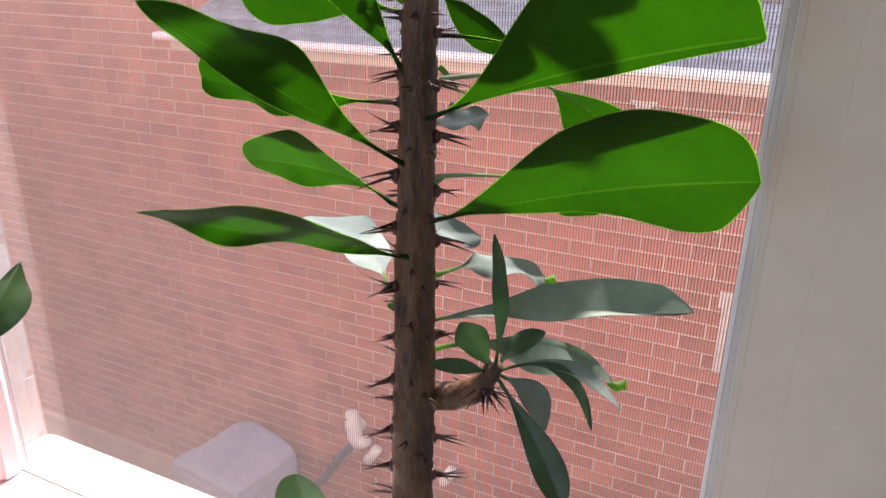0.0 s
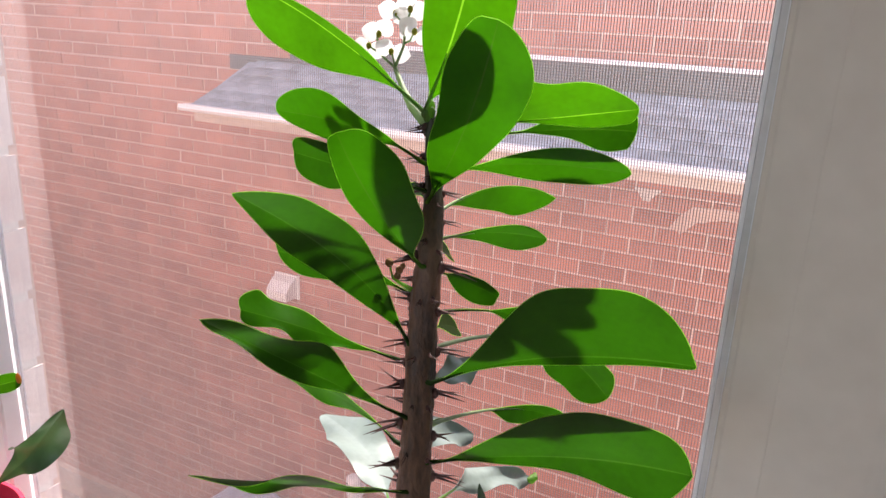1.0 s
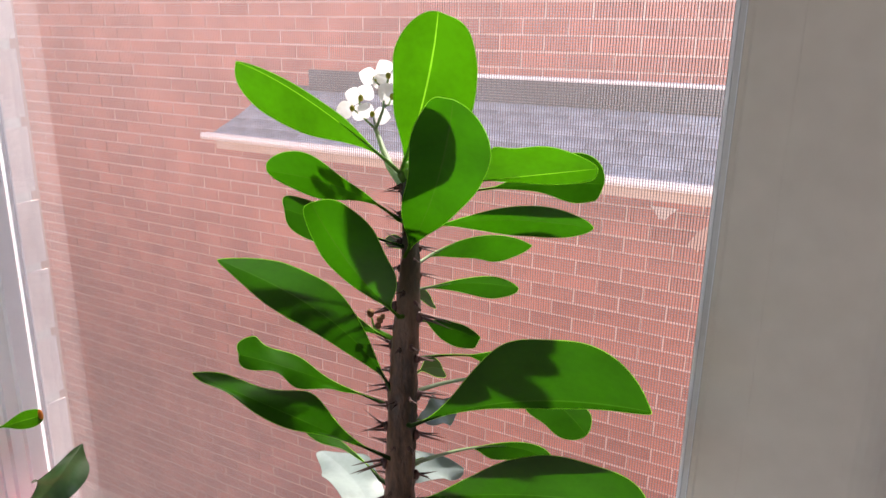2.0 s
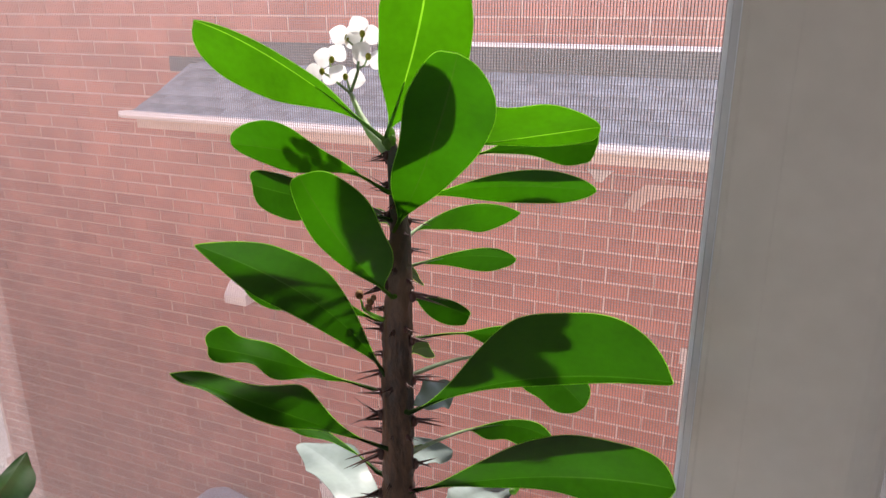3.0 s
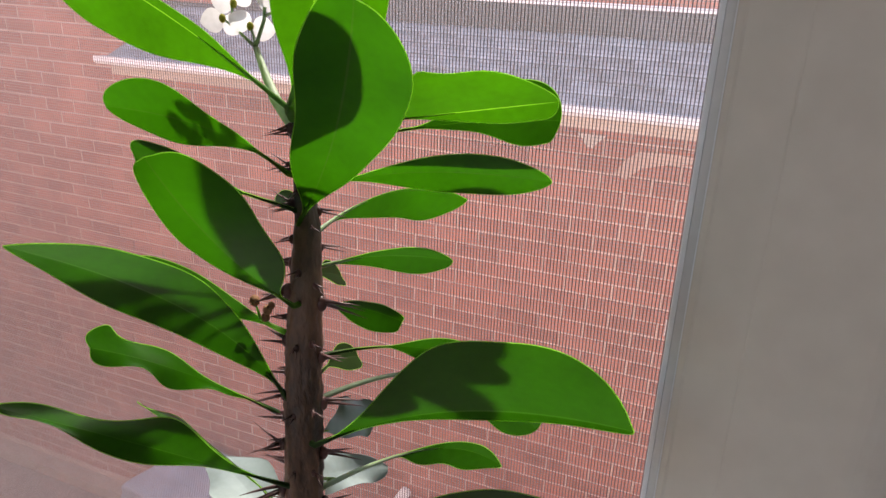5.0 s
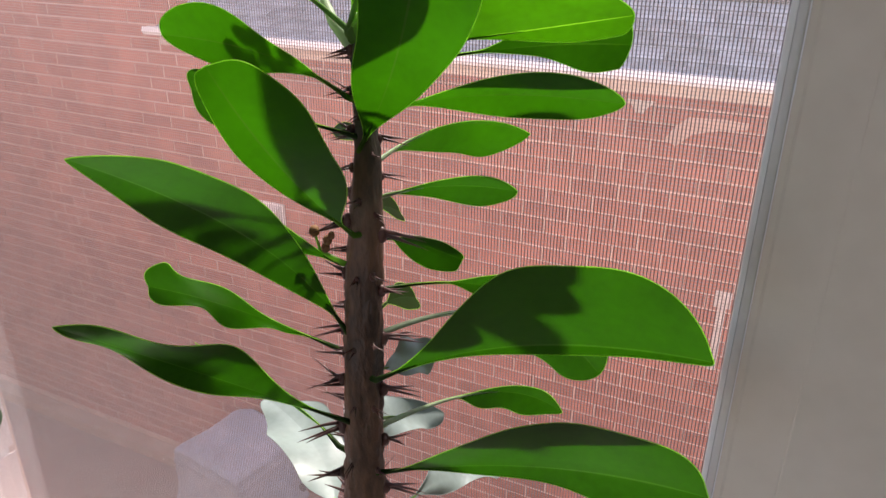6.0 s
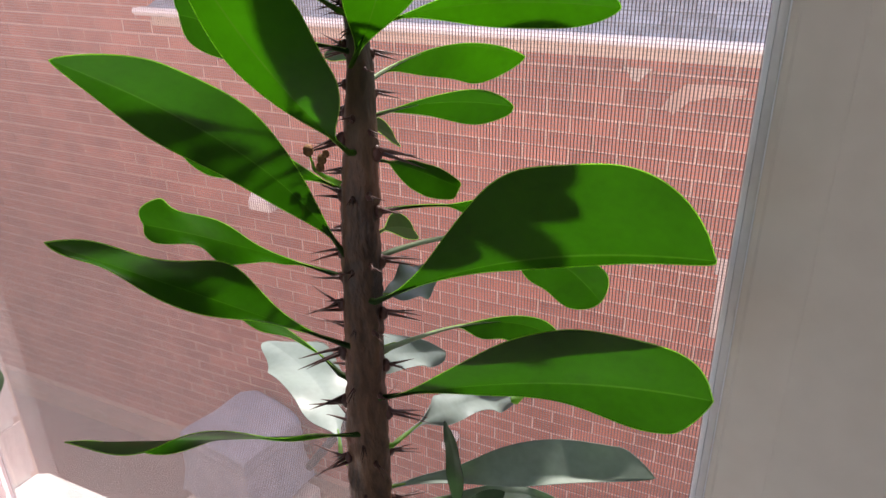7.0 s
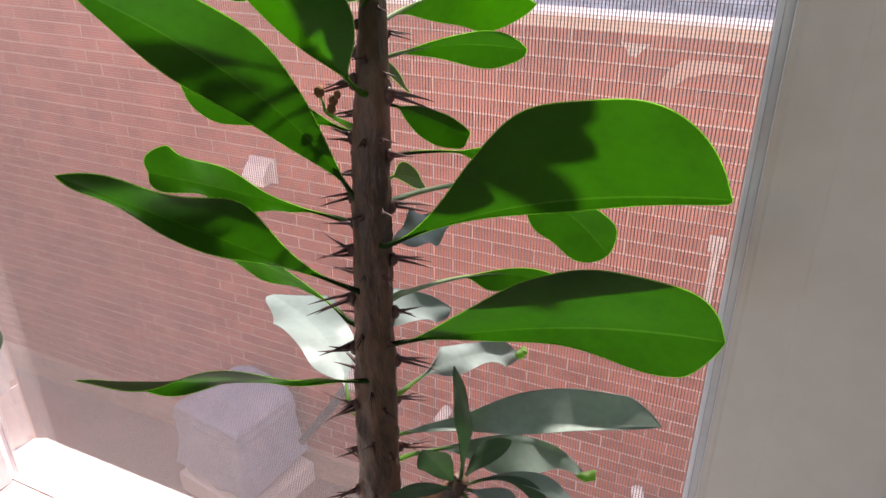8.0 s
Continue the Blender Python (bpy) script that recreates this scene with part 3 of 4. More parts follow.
# thorn clusters: three shapes shared by all
def thorn_mesh(seed):
    rnd = random.Random(seed)
    bm = bmesh.new()
    bmesh.ops.create_uvsphere(bm, u_segments=8, v_segments=6, radius=1.0, matrix=Matrix.LocRotScale((0.0006, 0, 0), None, (0.0030, 0.0030, 0.0042)))
    for i in range(rnd.randint(3, 5)):
        way = Vector((1.0, rnd.uniform(-0.55, 0.55), rnd.uniform(-0.42, 0.30)))
        long = rnd.uniform(0.009, 0.023)
        droop = rnd.uniform(-0.003, 0.002)
        start = Vector((0.001, rnd.uniform(-0.001, 0.001), rnd.uniform(-0.0028, 0.0028)))
        pts = [start + way * long * f + Vector((0, 0, droop * f * f)) for f in (0, 0.35, 0.7, 1.0)]
        add_tube(bm, pts, [0.00125, 0.00080, 0.00044, 0.00006], 6)
    for f in bm.faces:
        f.smooth = True
    data = bpy.data.meshes.new("thorn")
    bm.to_mesh(data)
    bm.free()
    data.materials.append(M_THORN)
    return data


THORNS = [thorn_mesh(s) for s in (3, 8, 14, 21, 30)]
rnd = random.Random(11)
for row, (turn, shift) in enumerate(((0, 0.0), (180, 0.011), (250, 0.018), (305, 0.006), (90, 0.003), (135, 0.014))):
    z = 1.03 + shift
    while z < 1.465:
        c, r = stem_at(z)
        a = radians(turn + rnd.uniform(-14, 14))
        d = RIGHT * math.cos(a) + AWAY * math.sin(a)
        ob = new("thorn", THORNS[rnd.randrange(5)])
        size = (1.0 if z < 1.40 else 0.72) * rnd.uniform(0.8, 1.12) * (0.55 if turn in (250, 305) else 1.0)
        m = Matrix.LocRotScale(c + d * r * 0.98, Vector((1, 0, 0)).rotation_difference(d), (size, size, size))
        ob.parent = plant
        ob.matrix_parent_inverse = Matrix.Translation(-PLANT)
        ob.matrix_basis = m
        z += (0.0285 if turn in (0, 180, 90, 135) else 0.034) * rnd.uniform(0.85, 1.15) if z < 1.40 else 0.018

# the leaves of the main stem, from the top down and round
def stem_leaf(seed, base, tip, **shape):
    """A leaf whose stalk springs from the main stem; the waxy ones low down end in a green curl."""
    blade = leaf(plant, base, tip, seed=seed, root=stem_at(base[2] - 0.004)[0], **shape)
    if shape.get("material") in (M_LEAF_WAXY_SHEEN, M_LEAF_GREY_SHEEN) and base[0] > 0.030 and tip[2] < 1.19:
        way = (Vector(tip) - Vector(base)).normalized()
        curl = add_tube(bmesh.new(), [Vector(tip) - way * 0.006 + Vector((0, 0, 0.001)), Vector(tip), Vector(tip) + way * 0.005 + Vector((0, 0, 0.002)), Vector(tip) + way * 0.006 + Vector((0, 0, 0.006))],
                        [0.0016, 0.0034, 0.0036, 0.0012], 10)
        part("curled_tip", curl, M_RIB, blade, "bright green curled leaf tip", smooth=True)


stem_leaf(0, (0.0030, 0.0569, 1.4723), (0.0490, 0.0230, 1.5737), up=0.0220, down=0.0296, face=5, bow=-0.0035, at=0.59, stalk=0.03, peak=0.54, low=0.38, point=-0.01, under=-0.58, wave=(0.09, 0.1, 0.04, 2.4), material=M_LEAF_YOUNG, pale=True)
stem_leaf(1, (0.0133, 0.0455, 1.4172), (0.0775, -0.0098, 1.5285), up=0.0195, down=0.0264, face=2, bow=-0.0038, dip=-0.0119, at=0.30, stalk=0.03, peak=0.45, low=0.71, point=-0.76, under=-0.14, twist=5, wave=(0.11, 0.1, 0.06, 5.8), material=M_LEAF_MID)
stem_leaf(2, (0.0028, 0.0582, 1.4704), (-0.0965, 0.0123, 1.5417), up=0.0074, down=0.0333, face=62, bow=0.0056, dip=0.0018, at=0.69, stalk=0.08, peak=0.30, low=0.59, point=0.11, under=-0.36, twist=22, wave=(0.02, 0.6, -0.04, 2.7), material=M_LEAF_YOUNG, pale=True)
stem_leaf(3, (0.0116, 0.0599, 1.4623), (0.1270, 0.0936, 1.4813), up=0.0357, down=0.0108, face=64, bow=0.0021, dip=-0.0070, at=0.33, stalk=0.43, peak=0.30, low=0.92, point=0.23, under=0.04, twist=10, wave=(0.09, 0.3, -0.03, 4.5), material=M_LEAF_YOUNG, pale=True)
stem_leaf(4, (0.0120, 0.0564, 1.4534), (0.1144, 0.1524, 1.4600), up=0.0246, down=0.0140, face=50, bow=0.0054, dip=-0.0031, at=0.61, stalk=0.33, peak=0.68, low=0.92, point=0.06, under=0.99, twist=-6, wave=(0.00, -2.0, 0.16, 1.0), ripple=0.001)
stem_leaf(5, (0.0137, 0.0537, 1.4319), (0.1270, 0.0939, 1.4422), up=0.0186, down=0.0151, face=65, bow=0.0067, dip=0.0029, at=0.40, stalk=0.14, peak=0.77, low=0.68, point=0.23, under=0.49, twist=7, wave=(0.04, 1.4, -0.05, 1.5), material=M_LEAF_MID)
stem_leaf(6, (0.0125, 0.0616, 1.4065), (0.0611, 0.1553, 1.4053), up=0.0030, down=0.0252, face=66, bow=0.0154, dip=-0.0085, at=0.67, stalk=0.03, peak=0.81, low=0.67, point=1.00, under=0.13, twist=15, wave=(0.00, -1.1, 0.10, 5.7), material=M_LEAF_MID, pale=True)
stem_leaf(7, (0.0198, 0.0540, 1.3921), (0.0795, 0.0875, 1.3942), up=0.0109, down=0.0135, face=66, bow=0.0040, dip=0.0014, at=0.48, stalk=0.03, peak=0.79, low=0.67, point=0.72, under=-0.07, twist=4, wave=(0.06, 0.7, 0.10, 0.7), pale=True)
stem_leaf(8, (0.0185, 0.0531, 1.3692), (0.0369, 0.1166, 1.3353), up=0.0064, down=0.0112, face=57, bow=0.0046, dip=-0.0076, at=0.48, stalk=0.19, peak=0.38, low=0.59, point=-0.45, under=-0.87, twist=-24, wave=(0.07, 1.0, 0.09, 0.7))
stem_leaf(9, (0.024, 0.046, 1.345), (0.085, 0.115, 1.322), up=0.0108, down=0.0108, face=44, bow=0.006, stalk=0.36, peak=0.68)
stem_leaf(10, (0.0264, 0.0426, 1.3222), (0.1181, 0.1472, 1.2616), up=0.0182, down=0.0244, face=56, bow=0.0238, dip=0.0012, at=0.53, stalk=0.45, peak=0.80, low=0.56, point=0.81, under=0.03, twist=5, wave=(-0.02, 1.2, -0.09, 1.9), pale=True)
stem_leaf(11, (0.0325, 0.0236, 1.3058), (0.1870, 0.0371, 1.3531), up=0.0600, down=0.0049, face=52, bow=0.0118, dip=-0.0146, at=0.38, stalk=0.03, peak=0.72, low=0.60, point=-0.26, under=-0.44, twist=-12, wave=(-0.04, -0.4, 0.20, 2.1))
stem_leaf(12, (0.0307, 0.0351, 1.2708), (0.0978, 0.1438, 1.2284), up=0.0081, down=0.0144, face=30, bow=0.0141, dip=-0.0086, at=0.75, stalk=0.27, peak=0.68, low=0.38, point=1.00, under=0.20, twist=27, wave=(0.04, 0.5, 0.20, 0.7), pale=True)
stem_leaf(13, (0.0322, 0.0206, 1.2488), (0.1951, 0.0289, 1.2916), up=0.0434, down=0.0213, face=56, bow=0.0071, dip=-0.0074, at=0.55, stalk=0.03, peak=0.53, low=0.85, point=-0.42, under=1.00, twist=-21, wave=(0.05, 1.5, -0.16, 3.2), ripple=0.001)
stem_leaf(14, (0.0337, 0.0168, 1.1900), (0.1714, 0.0741, 1.2023), up=0.0186, down=0.0048, face=-10, bow=0.0041, dip=-0.0025, at=0.25, stalk=0.04, peak=0.92, low=0.61, point=0.99, under=0.31, twist=-14, wave=(0.20, 1.4, 0.17, 1.6), ripple=0.003, material=M_LEAF_GREY_SHEEN)
stem_leaf(15, (0.0387, 0.0229, 1.2181), (0.0641, 0.1494, 1.1698), up=0.0091, down=0.0109, face=-24, bow=0.0095, dip=-0.0010, at=0.50, stalk=0.14, peak=0.30, low=0.47, point=0.39, under=0.18, twist=14, wave=(0.18, -1.6, 0.20, -0.5), ripple=0.006, material=M_LEAF_WAXY_SHEEN)
stem_leaf(16, (0.0321, 0.0422, 1.2700), (0.0101, 0.1503, 1.1945), up=0.0169, down=0.0128, face=-42, bow=-0.0079, dip=-0.0290, at=0.61, stalk=0.12, peak=0.48, low=0.52, point=0.76, under=-0.55, twist=14, wave=(-0.13, 6.2, 0.04, 3.2), ripple=0.006, material=M_LEAF_WAXY_SHEEN)
stem_leaf(17, (0.0405, 0.0256, 1.1715), (0.1302, 0.0911, 1.1339), up=0.0046, down=0.0172, face=-6, bow=0.0155, dip=0.0008, at=0.72, stalk=0.09, peak=0.32, low=0.30, point=0.99, under=1.00, twist=-1, wave=(-0.01, -0.6, 0.17, 3.5), ripple=0.002, material=M_LEAF_GREY_SHEEN)
stem_leaf(18, (0.018, 0.05, 1.386), (0.006, 0.098, 1.366), up=0.008, down=0.008, face=0, bow=0.003, stalk=0.2, peak=0.6, point=-0.5)
stem_leaf(19, (0.02, 0.045, 1.33), (0.006, 0.116, 1.303), up=0.009, down=0.009, face=0, bow=0.004, stalk=0.25, peak=0.62, point=-0.5)
stem_leaf(20, (0.0215, 0.0440, 1.2970), (0.0430, 0.0740, 1.3010), up=0.0150, down=0.0125, face=-42, bow=-0.002, at=0.5, stalk=0.03, peak=0.55, low=0.45, point=0.3, under=0.2, wave=(0.10, 1.0, 0.12, 3.0), ripple=0.003, material=M_LEAF_WAXY_SHEEN)
stem_leaf(21, (0.0189, 0.0299, 1.3800), (0.0047, -0.0406, 1.4698), up=0.0271, down=0.0102, face=48, bow=-0.0047, dip=0.0023, at=0.58, stalk=0.06, peak=0.42, low=0.43, point=-0.55, under=-0.72, twist=-12, wave=(-0.07, -2.4, 0.10, 1.7), material=M_LEAF_MID)
stem_leaf(22, (0.0076, 0.0460, 1.4421), (-0.1074, 0.0487, 1.4624), up=0.0192, down=0.0128, face=45, bow=0.0083, dip=-0.0025, at=0.43, stalk=0.13, peak=0.82, low=0.71, point=-0.09, under=0.52, twist=16, wave=(0.19, 1.0, 0.09, 2.5), material=M_LEAF_MID)
stem_leaf(23, (0.011, 0.046, 1.424), (-0.098, 0.055, 1.434), up=0.0161, down=0.0185, face=55, bow=0.0, stalk=0.25, peak=0.66, point=-0.5)
stem_leaf(24, (0.01, 0.05, 1.416), (-0.03, 0.092, 1.414), up=0.004, down=0.007, face=20, bow=0.003, stalk=0.2, peak=0.6)
stem_leaf(25, (0.0135, 0.0270, 1.3271), (-0.0371, -0.0728, 1.4379), up=0.0275, down=0.0160, face=34, bow=0.0129, dip=-0.0077, at=0.34, stalk=0.03, peak=0.86, low=0.56, point=0.41, under=0.59, twist=22, wave=(0.03, 1.5, -0.13, 3.3))
stem_leaf(26, (0.0086, 0.0400, 1.3560), (-0.1129, 0.0532, 1.3593), up=0.0240, down=0.0155, face=53.5, bow=0.0038, at=0.5, stalk=0.05, peak=0.61, low=0.78, point=-0.39, under=0.29)
stem_leaf(27, (0.0037, 0.0349, 1.3094), (-0.1394, 0.0406, 1.3115), up=0.0252, down=0.0120, face=59, bow=0.0032, dip=-0.0154, at=0.73, stalk=0.11, peak=0.71, low=0.36, point=-0.14, under=-0.65, twist=-12, wave=(-0.09, 5.0, 0.06, 3.6), ripple=0.004)
stem_leaf(28, (0.0200, 0.0170, 1.2801), (-0.0603, -0.0770, 1.3640), up=0.0232, down=0.0084, face=36, bow=0.0000, dip=-0.0034, at=0.65, stalk=0.05, peak=0.55, low=0.47, point=1.00, under=0.60, twist=20, wave=(-0.14, 0.3, 0.18, 6.2), ripple=0.005)
stem_leaf(29, (0.0073, 0.0232, 1.2557), (-0.1348, 0.0706, 1.2529), up=0.0284, down=0.0140, face=66, bow=0.0060, dip=0.0038, at=0.27, stalk=0.13, peak=0.58, low=0.72, point=0.20, under=-0.33, twist=9, wave=(-0.06, -0.2, 0.08, 2.5), ripple=0.002)
stem_leaf(30, (0.0257, 0.0106, 1.2302), (-0.0625, -0.0908, 1.2716), up=0.0363, down=0.0080, face=66, bow=-0.0006, dip=-0.0005, at=0.42, stalk=0.03, peak=0.77, low=0.72, point=1.00, under=1.00, twist=14, wave=(0.20, -1.4, 0.06, 0.9), ripple=0.004)
stem_leaf(31, (0.0111, 0.0116, 1.2083), (-0.0980, 0.0889, 1.2110), up=0.0225, down=0.0227, face=-40, bow=0.0110, dip=-0.0067, at=0.47, stalk=0.11, peak=0.58, low=0.30, point=0.64, under=-0.11, twist=14, wave=(0.19, -0.7, 0.20, 2.1), ripple=0.005, material=M_LEAF_WAXY_SHEEN)
stem_leaf(32, (0.0180, 0.0160, 1.2000), (0.0060, 0.0300, 1.1840), up=0.005, down=0.005, face=0, bow=0.002, stalk=0.2, peak=0.6)

# side shoot with a tuft of leaves
SHOOT = Vector((0.073, 0.020, 1.160))
part("side_shoot", add_tube(bmesh.new(), [(0.036, 0.016, 1.142), (0.052, 0.017, 1.146), (0.066, 0.019, 1.153), SHOOT + Vector((0.003, 0, 0.012))], [0.0085, 0.0085, 0.0080, 0.0050], 14),
     M_BARK, plant, "short thorny side shoot", smooth=True)
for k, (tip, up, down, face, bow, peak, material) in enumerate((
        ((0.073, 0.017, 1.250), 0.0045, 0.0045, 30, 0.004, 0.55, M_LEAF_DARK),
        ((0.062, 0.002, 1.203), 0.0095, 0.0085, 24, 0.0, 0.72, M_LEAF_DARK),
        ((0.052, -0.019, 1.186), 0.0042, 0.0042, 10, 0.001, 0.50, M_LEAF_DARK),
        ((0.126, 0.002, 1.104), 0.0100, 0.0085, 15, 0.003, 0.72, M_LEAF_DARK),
        ((0.103, 0.036, 1.127), 0.012, 0.008, -20, 0.006, 0.64, M_LEAF_WAXY_SHEEN),
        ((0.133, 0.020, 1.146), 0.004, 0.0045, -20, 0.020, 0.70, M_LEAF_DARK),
        ((0.144, 0.038, 1.152), 0.0055, 0.0045, -30, 0.014, 0.60, M_LEAF_WAXY_SHEEN),
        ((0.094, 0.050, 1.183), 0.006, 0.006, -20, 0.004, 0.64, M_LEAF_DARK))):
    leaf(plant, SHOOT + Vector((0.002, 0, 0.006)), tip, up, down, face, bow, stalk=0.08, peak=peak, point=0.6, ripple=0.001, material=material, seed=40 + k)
for k in range(7):
    ob = new("thorn", THORNS[k % 5])
    a = radians(200 + 45 * k)
    d = (RIGHT * math.cos(a) + AWAY * math.sin(a) + Vector((0, 0, -0.5))).normalized()
    ob.parent = plant
    ob.matrix_parent_inverse = Matrix.Translation(-PLANT)
    ob.matrix_basis = Matrix.LocRotScale(SHOOT + d * 0.006 - Vector((0.002 * k, 0, 0.001 * k)), Vector((1, 0, 0)).rotation_difference(d), (0.9, 0.9, 0.9))

# white flowers on a forked stalk at the top
FORK = Vector((-0.039, 0.090, 1.494))
bm = bmesh.new()
add_tube(bm, [(0.004, 0.059, 1.462), (-0.014, 0.070, 1.472), (-0.028, 0.082, 1.482), FORK], [0.0033, 0.0029, 0.0021, 0.0015], 8)
add_tube(bm, [FORK, (-0.034, 0.092, 1.508), (-0.034, 0.094, 1.519), (-0.031, 0.095, 1.531)], [0.0011, 0.0010, 0.0009, 0.0007], 8)
add_tube(bm, [FORK, (-0.048, 0.092, 1.499), (-0.055, 0.094, 1.503), (-0.057, 0.095, 1.515)], [0.0010, 0.0009, 0.0008, 0.0006], 8)
add_tube(bm, [(-0.034, 0.094, 1.519), (-0.038, 0.095, 1.524), (-0.043, 0.095, 1.528)], [0.0008, 0.0007, 0.0006], 8)
add_tube(bm, [(-0.034, 0.093, 1.510), (-0.029, 0.092, 1.512), (-0.026, 0.091, 1.517)], [0.0008, 0.0007, 0.0006], 8)
add_tube(bm, [(-0.055, 0.094, 1.503), (-0.060, 0.095, 1.505), (-0.063, 0.095, 1.507)], [0.0008, 0.0007, 0.0006], 8)
add_tube(bm, [FORK, (-0.042, 0.093, 1.499), (-0.045, 0.095, 1.504)], [0.0008, 0.0007, 0.0006], 8)
part("flower_stalk", bm, M_STALK, plant, "pale green forked flower stalk", smooth=True)


def bract(at, turn, tilt, r):
    """One round, slightly cupped petal-like bract that starts at the flower's middle."""
    bm = bmesh.new()
    m = Matrix.Translation(at) @ Euler((radians(tilt), 0, radians(26))).to_matrix().to_4x4() @ Euler((0, radians(turn), 0)).to_matrix().to_4x4()
    rows = []
    for i in range(9):
        u = i / 8
        w = r * 0.98 * math.sin(math.pi * min(1, u ** 0.85)) ** 0.7 if 0 < u < 1 else 0.0004
        rows.append([bm.verts.new(m @ Vector((w * v, -0.22 * r * (u * u + 0.7 * v * v * (w / r)), 2 * r * u * 0.92))) for v in (-1, -0.6, -0.2, 0.2, 0.6, 1)])
    for a, b in zip(rows, rows[1:]):
        for q in range(5):
            bm.faces.new((a[q], a[q + 1], b[q + 1], b[q]))
    return bm


for n, (x, y, z, t1, t2) in enumerate(((-0.055, 0.096, 1.515, -75, 40), (-0.063, 0.096, 1.507, -100, 120), (-0.045, 0.096, 1.504, 100, -60),
                                       (-0.043, 0.097, 1.529, -70, 60), (-0.031, 0.096, 1.532, -30, 95), (-0.025, 0.092, 1.518, -55, 110), (-0.037, 0.099, 1.522, -20, 150))):
    eye = part("flower", bract((x, y, z), t1, 8, 0.0070), M_PETAL, plant, "small white flower with two round bracts", smooth=True)
    part("bract", bract((x, y - 0.0008, z), t2, 14, 0.0068), M_PETAL, eye, smooth=True)
    part("flower_eye", ball((x, y - 0.0015, z), 0.0019, (1, 1, 1.3)), M_YELLOW, eye, "yellow-green middle", smooth=True)

# green growing tip with small buds
tip_bm = bmesh.new()
for x, y, z, r in ((0.0060, 0.0585, 1.4745, 0.0032), (0.0085, 0.0560, 1.4715, 0.0024), (0.0030, 0.0570, 1.4705, 0.0024), (0.0058, 0.0550, 1.4690, 0.0026)):
    bmesh.ops.create_uvsphere(tip_bm, u_segments=10, v_segments=7, radius=r, matrix=Matrix.LocRotScale((x, y, z), None, (1, 1, 1.5)))
part("growing_tip", tip_bm, M_RIB, plant, "green bud at the stem's end", smooth=True)

# withered flower head on a short stalk
bm = add_tube(bmesh.new(), [(0.011, 0.033, 1.362), (0.004, 0.030, 1.366), (-0.001, 0.029, 1.369)], [0.0016, 0.0012, 0.0009], 8)
add_tube(bm, [(-0.001, 0.029, 1.369), (-0.002, 0.0285, 1.374), (-0.003, 0.028, 1.379)], [0.0008, 0.0006, 0.0005], 6)
add_tube(bm, [(-0.001, 0.029, 1.369), (0.003, 0.0285, 1.372), (0.005, 0.028, 1.376)], [0.0008, 0.0006, 0.0005], 6)
stalk_ob = part("withered_stalk", bm, M_RIB, plant, "short green stalk with dry buds", smooth=True)
for at, r in (((-0.003, 0.028, 1.379), 0.0027), ((0.0045, 0.028, 1.3755), 0.0024), ((0.0035, 0.0275, 1.3715), 0.0022), ((0.007, 0.028, 1.3785), 0.0018)):
    part("dry_bud", ball(at, r, (1, 1, 1.15), None, 10, 7), M_BUD, stalk_ob, "dry brown bud", smooth=True)

# ---- neighbours on the window board ----
POT_2 = Vector((-0.600, 0.030, 0.7415))
plant_2 = thing("small_pot_plant", POT_2, "small dark green plant in a pink plastic pot", "potted plant")
part("pot", lathe([(0.058, 0.0), (0.062, 0.003), (0.082, 0.186), (0.087, 0.188), (0.088, 0.202), (0.083, 0.2025), (0.079, 0.186), (0.0, 0.150)], POT_2), M_PINK, plant_2, "bright pink plastic pot")
part("soil", lathe([(0.072, 0.1705), (0.05, 0.178), (0.0, 0.180)], POT_2, 32), M_SOIL, plant_2)
part("stem", add_tube(bmesh.new(), [(-0.600, 0.030, 0.90), (-0.596, 0.05, 0.97), (-0.60, 0.075, 1.02), (-0.605, 0.085, 1.10)], [0.006, 0.005, 0.004, 0.003], 10), M_RIB, plant_2, smooth=True)
leaf(plant_2, (-0.594, 0.085, 0.955), (-0.452, 0.100, 1.104), 0.018, 0.024, 12, -0.006, stalk=0.10, peak=0.50, low=0.70, point=0.8, under=1.0, wave=(0.20, 2.0, 0.12, 0.4), fold=0.45, ripple=0.013, twist=40, material=M_LEAF_DARK, seed=70)
orange_leaf = leaf(plant_2, (-0.604, 0.084, 1.085), (-0.520, 0.100, 1.121), 0.0105, 0.0105, 10, stalk=0.1, peak=0.7, point=-0.4, material=M_LEAF_YOUNG, seed=71)
part("leaf_tip", ball((-0.5235, 0.0990, 1.1205), 0.0050, (1.0, 0.30, 1.5)), M_ORANGE, orange_leaf, "orange dying leaf tip", smooth=True)
leaf(plant_2, (-0.600, 0.060, 0.990), (-0.700, 0.050, 1.060), 0.016, 0.016, 10, 0.004, seed=72, material=M_LEAF_DARK)
leaf(plant_2, (-0.600, 0.050, 1.000), (-0.640, 0.000, 1.080), 0.016, 0.016, 10, 0.004, seed=73, material=M_LEAF_DARK)

POT_3 = Vector((-0.10, 0.09, 0.7415))
plant_3 = thing("low_green_plant", POT_3, "low leafy green plant in a small clay pot", "potted plant")
part("pot", lathe([(0.045, 0.0), (0.06, 0.09), (0.065, 0.092), (0.065, 0.11), (0.058, 0.111), (0.056, 0.10), (0.0, 0.099)], POT_3, 32), M_TERRA, plant_3, "small clay pot")
part("stem", add_tube(bmesh.new(), [(-0.10, 0.09, 0.825), (-0.10, 0.085, 0.90), (-0.098, 0.08, 0.96)], [0.005, 0.004, 0.003], 8), M_RIB, plant_3, smooth=True)
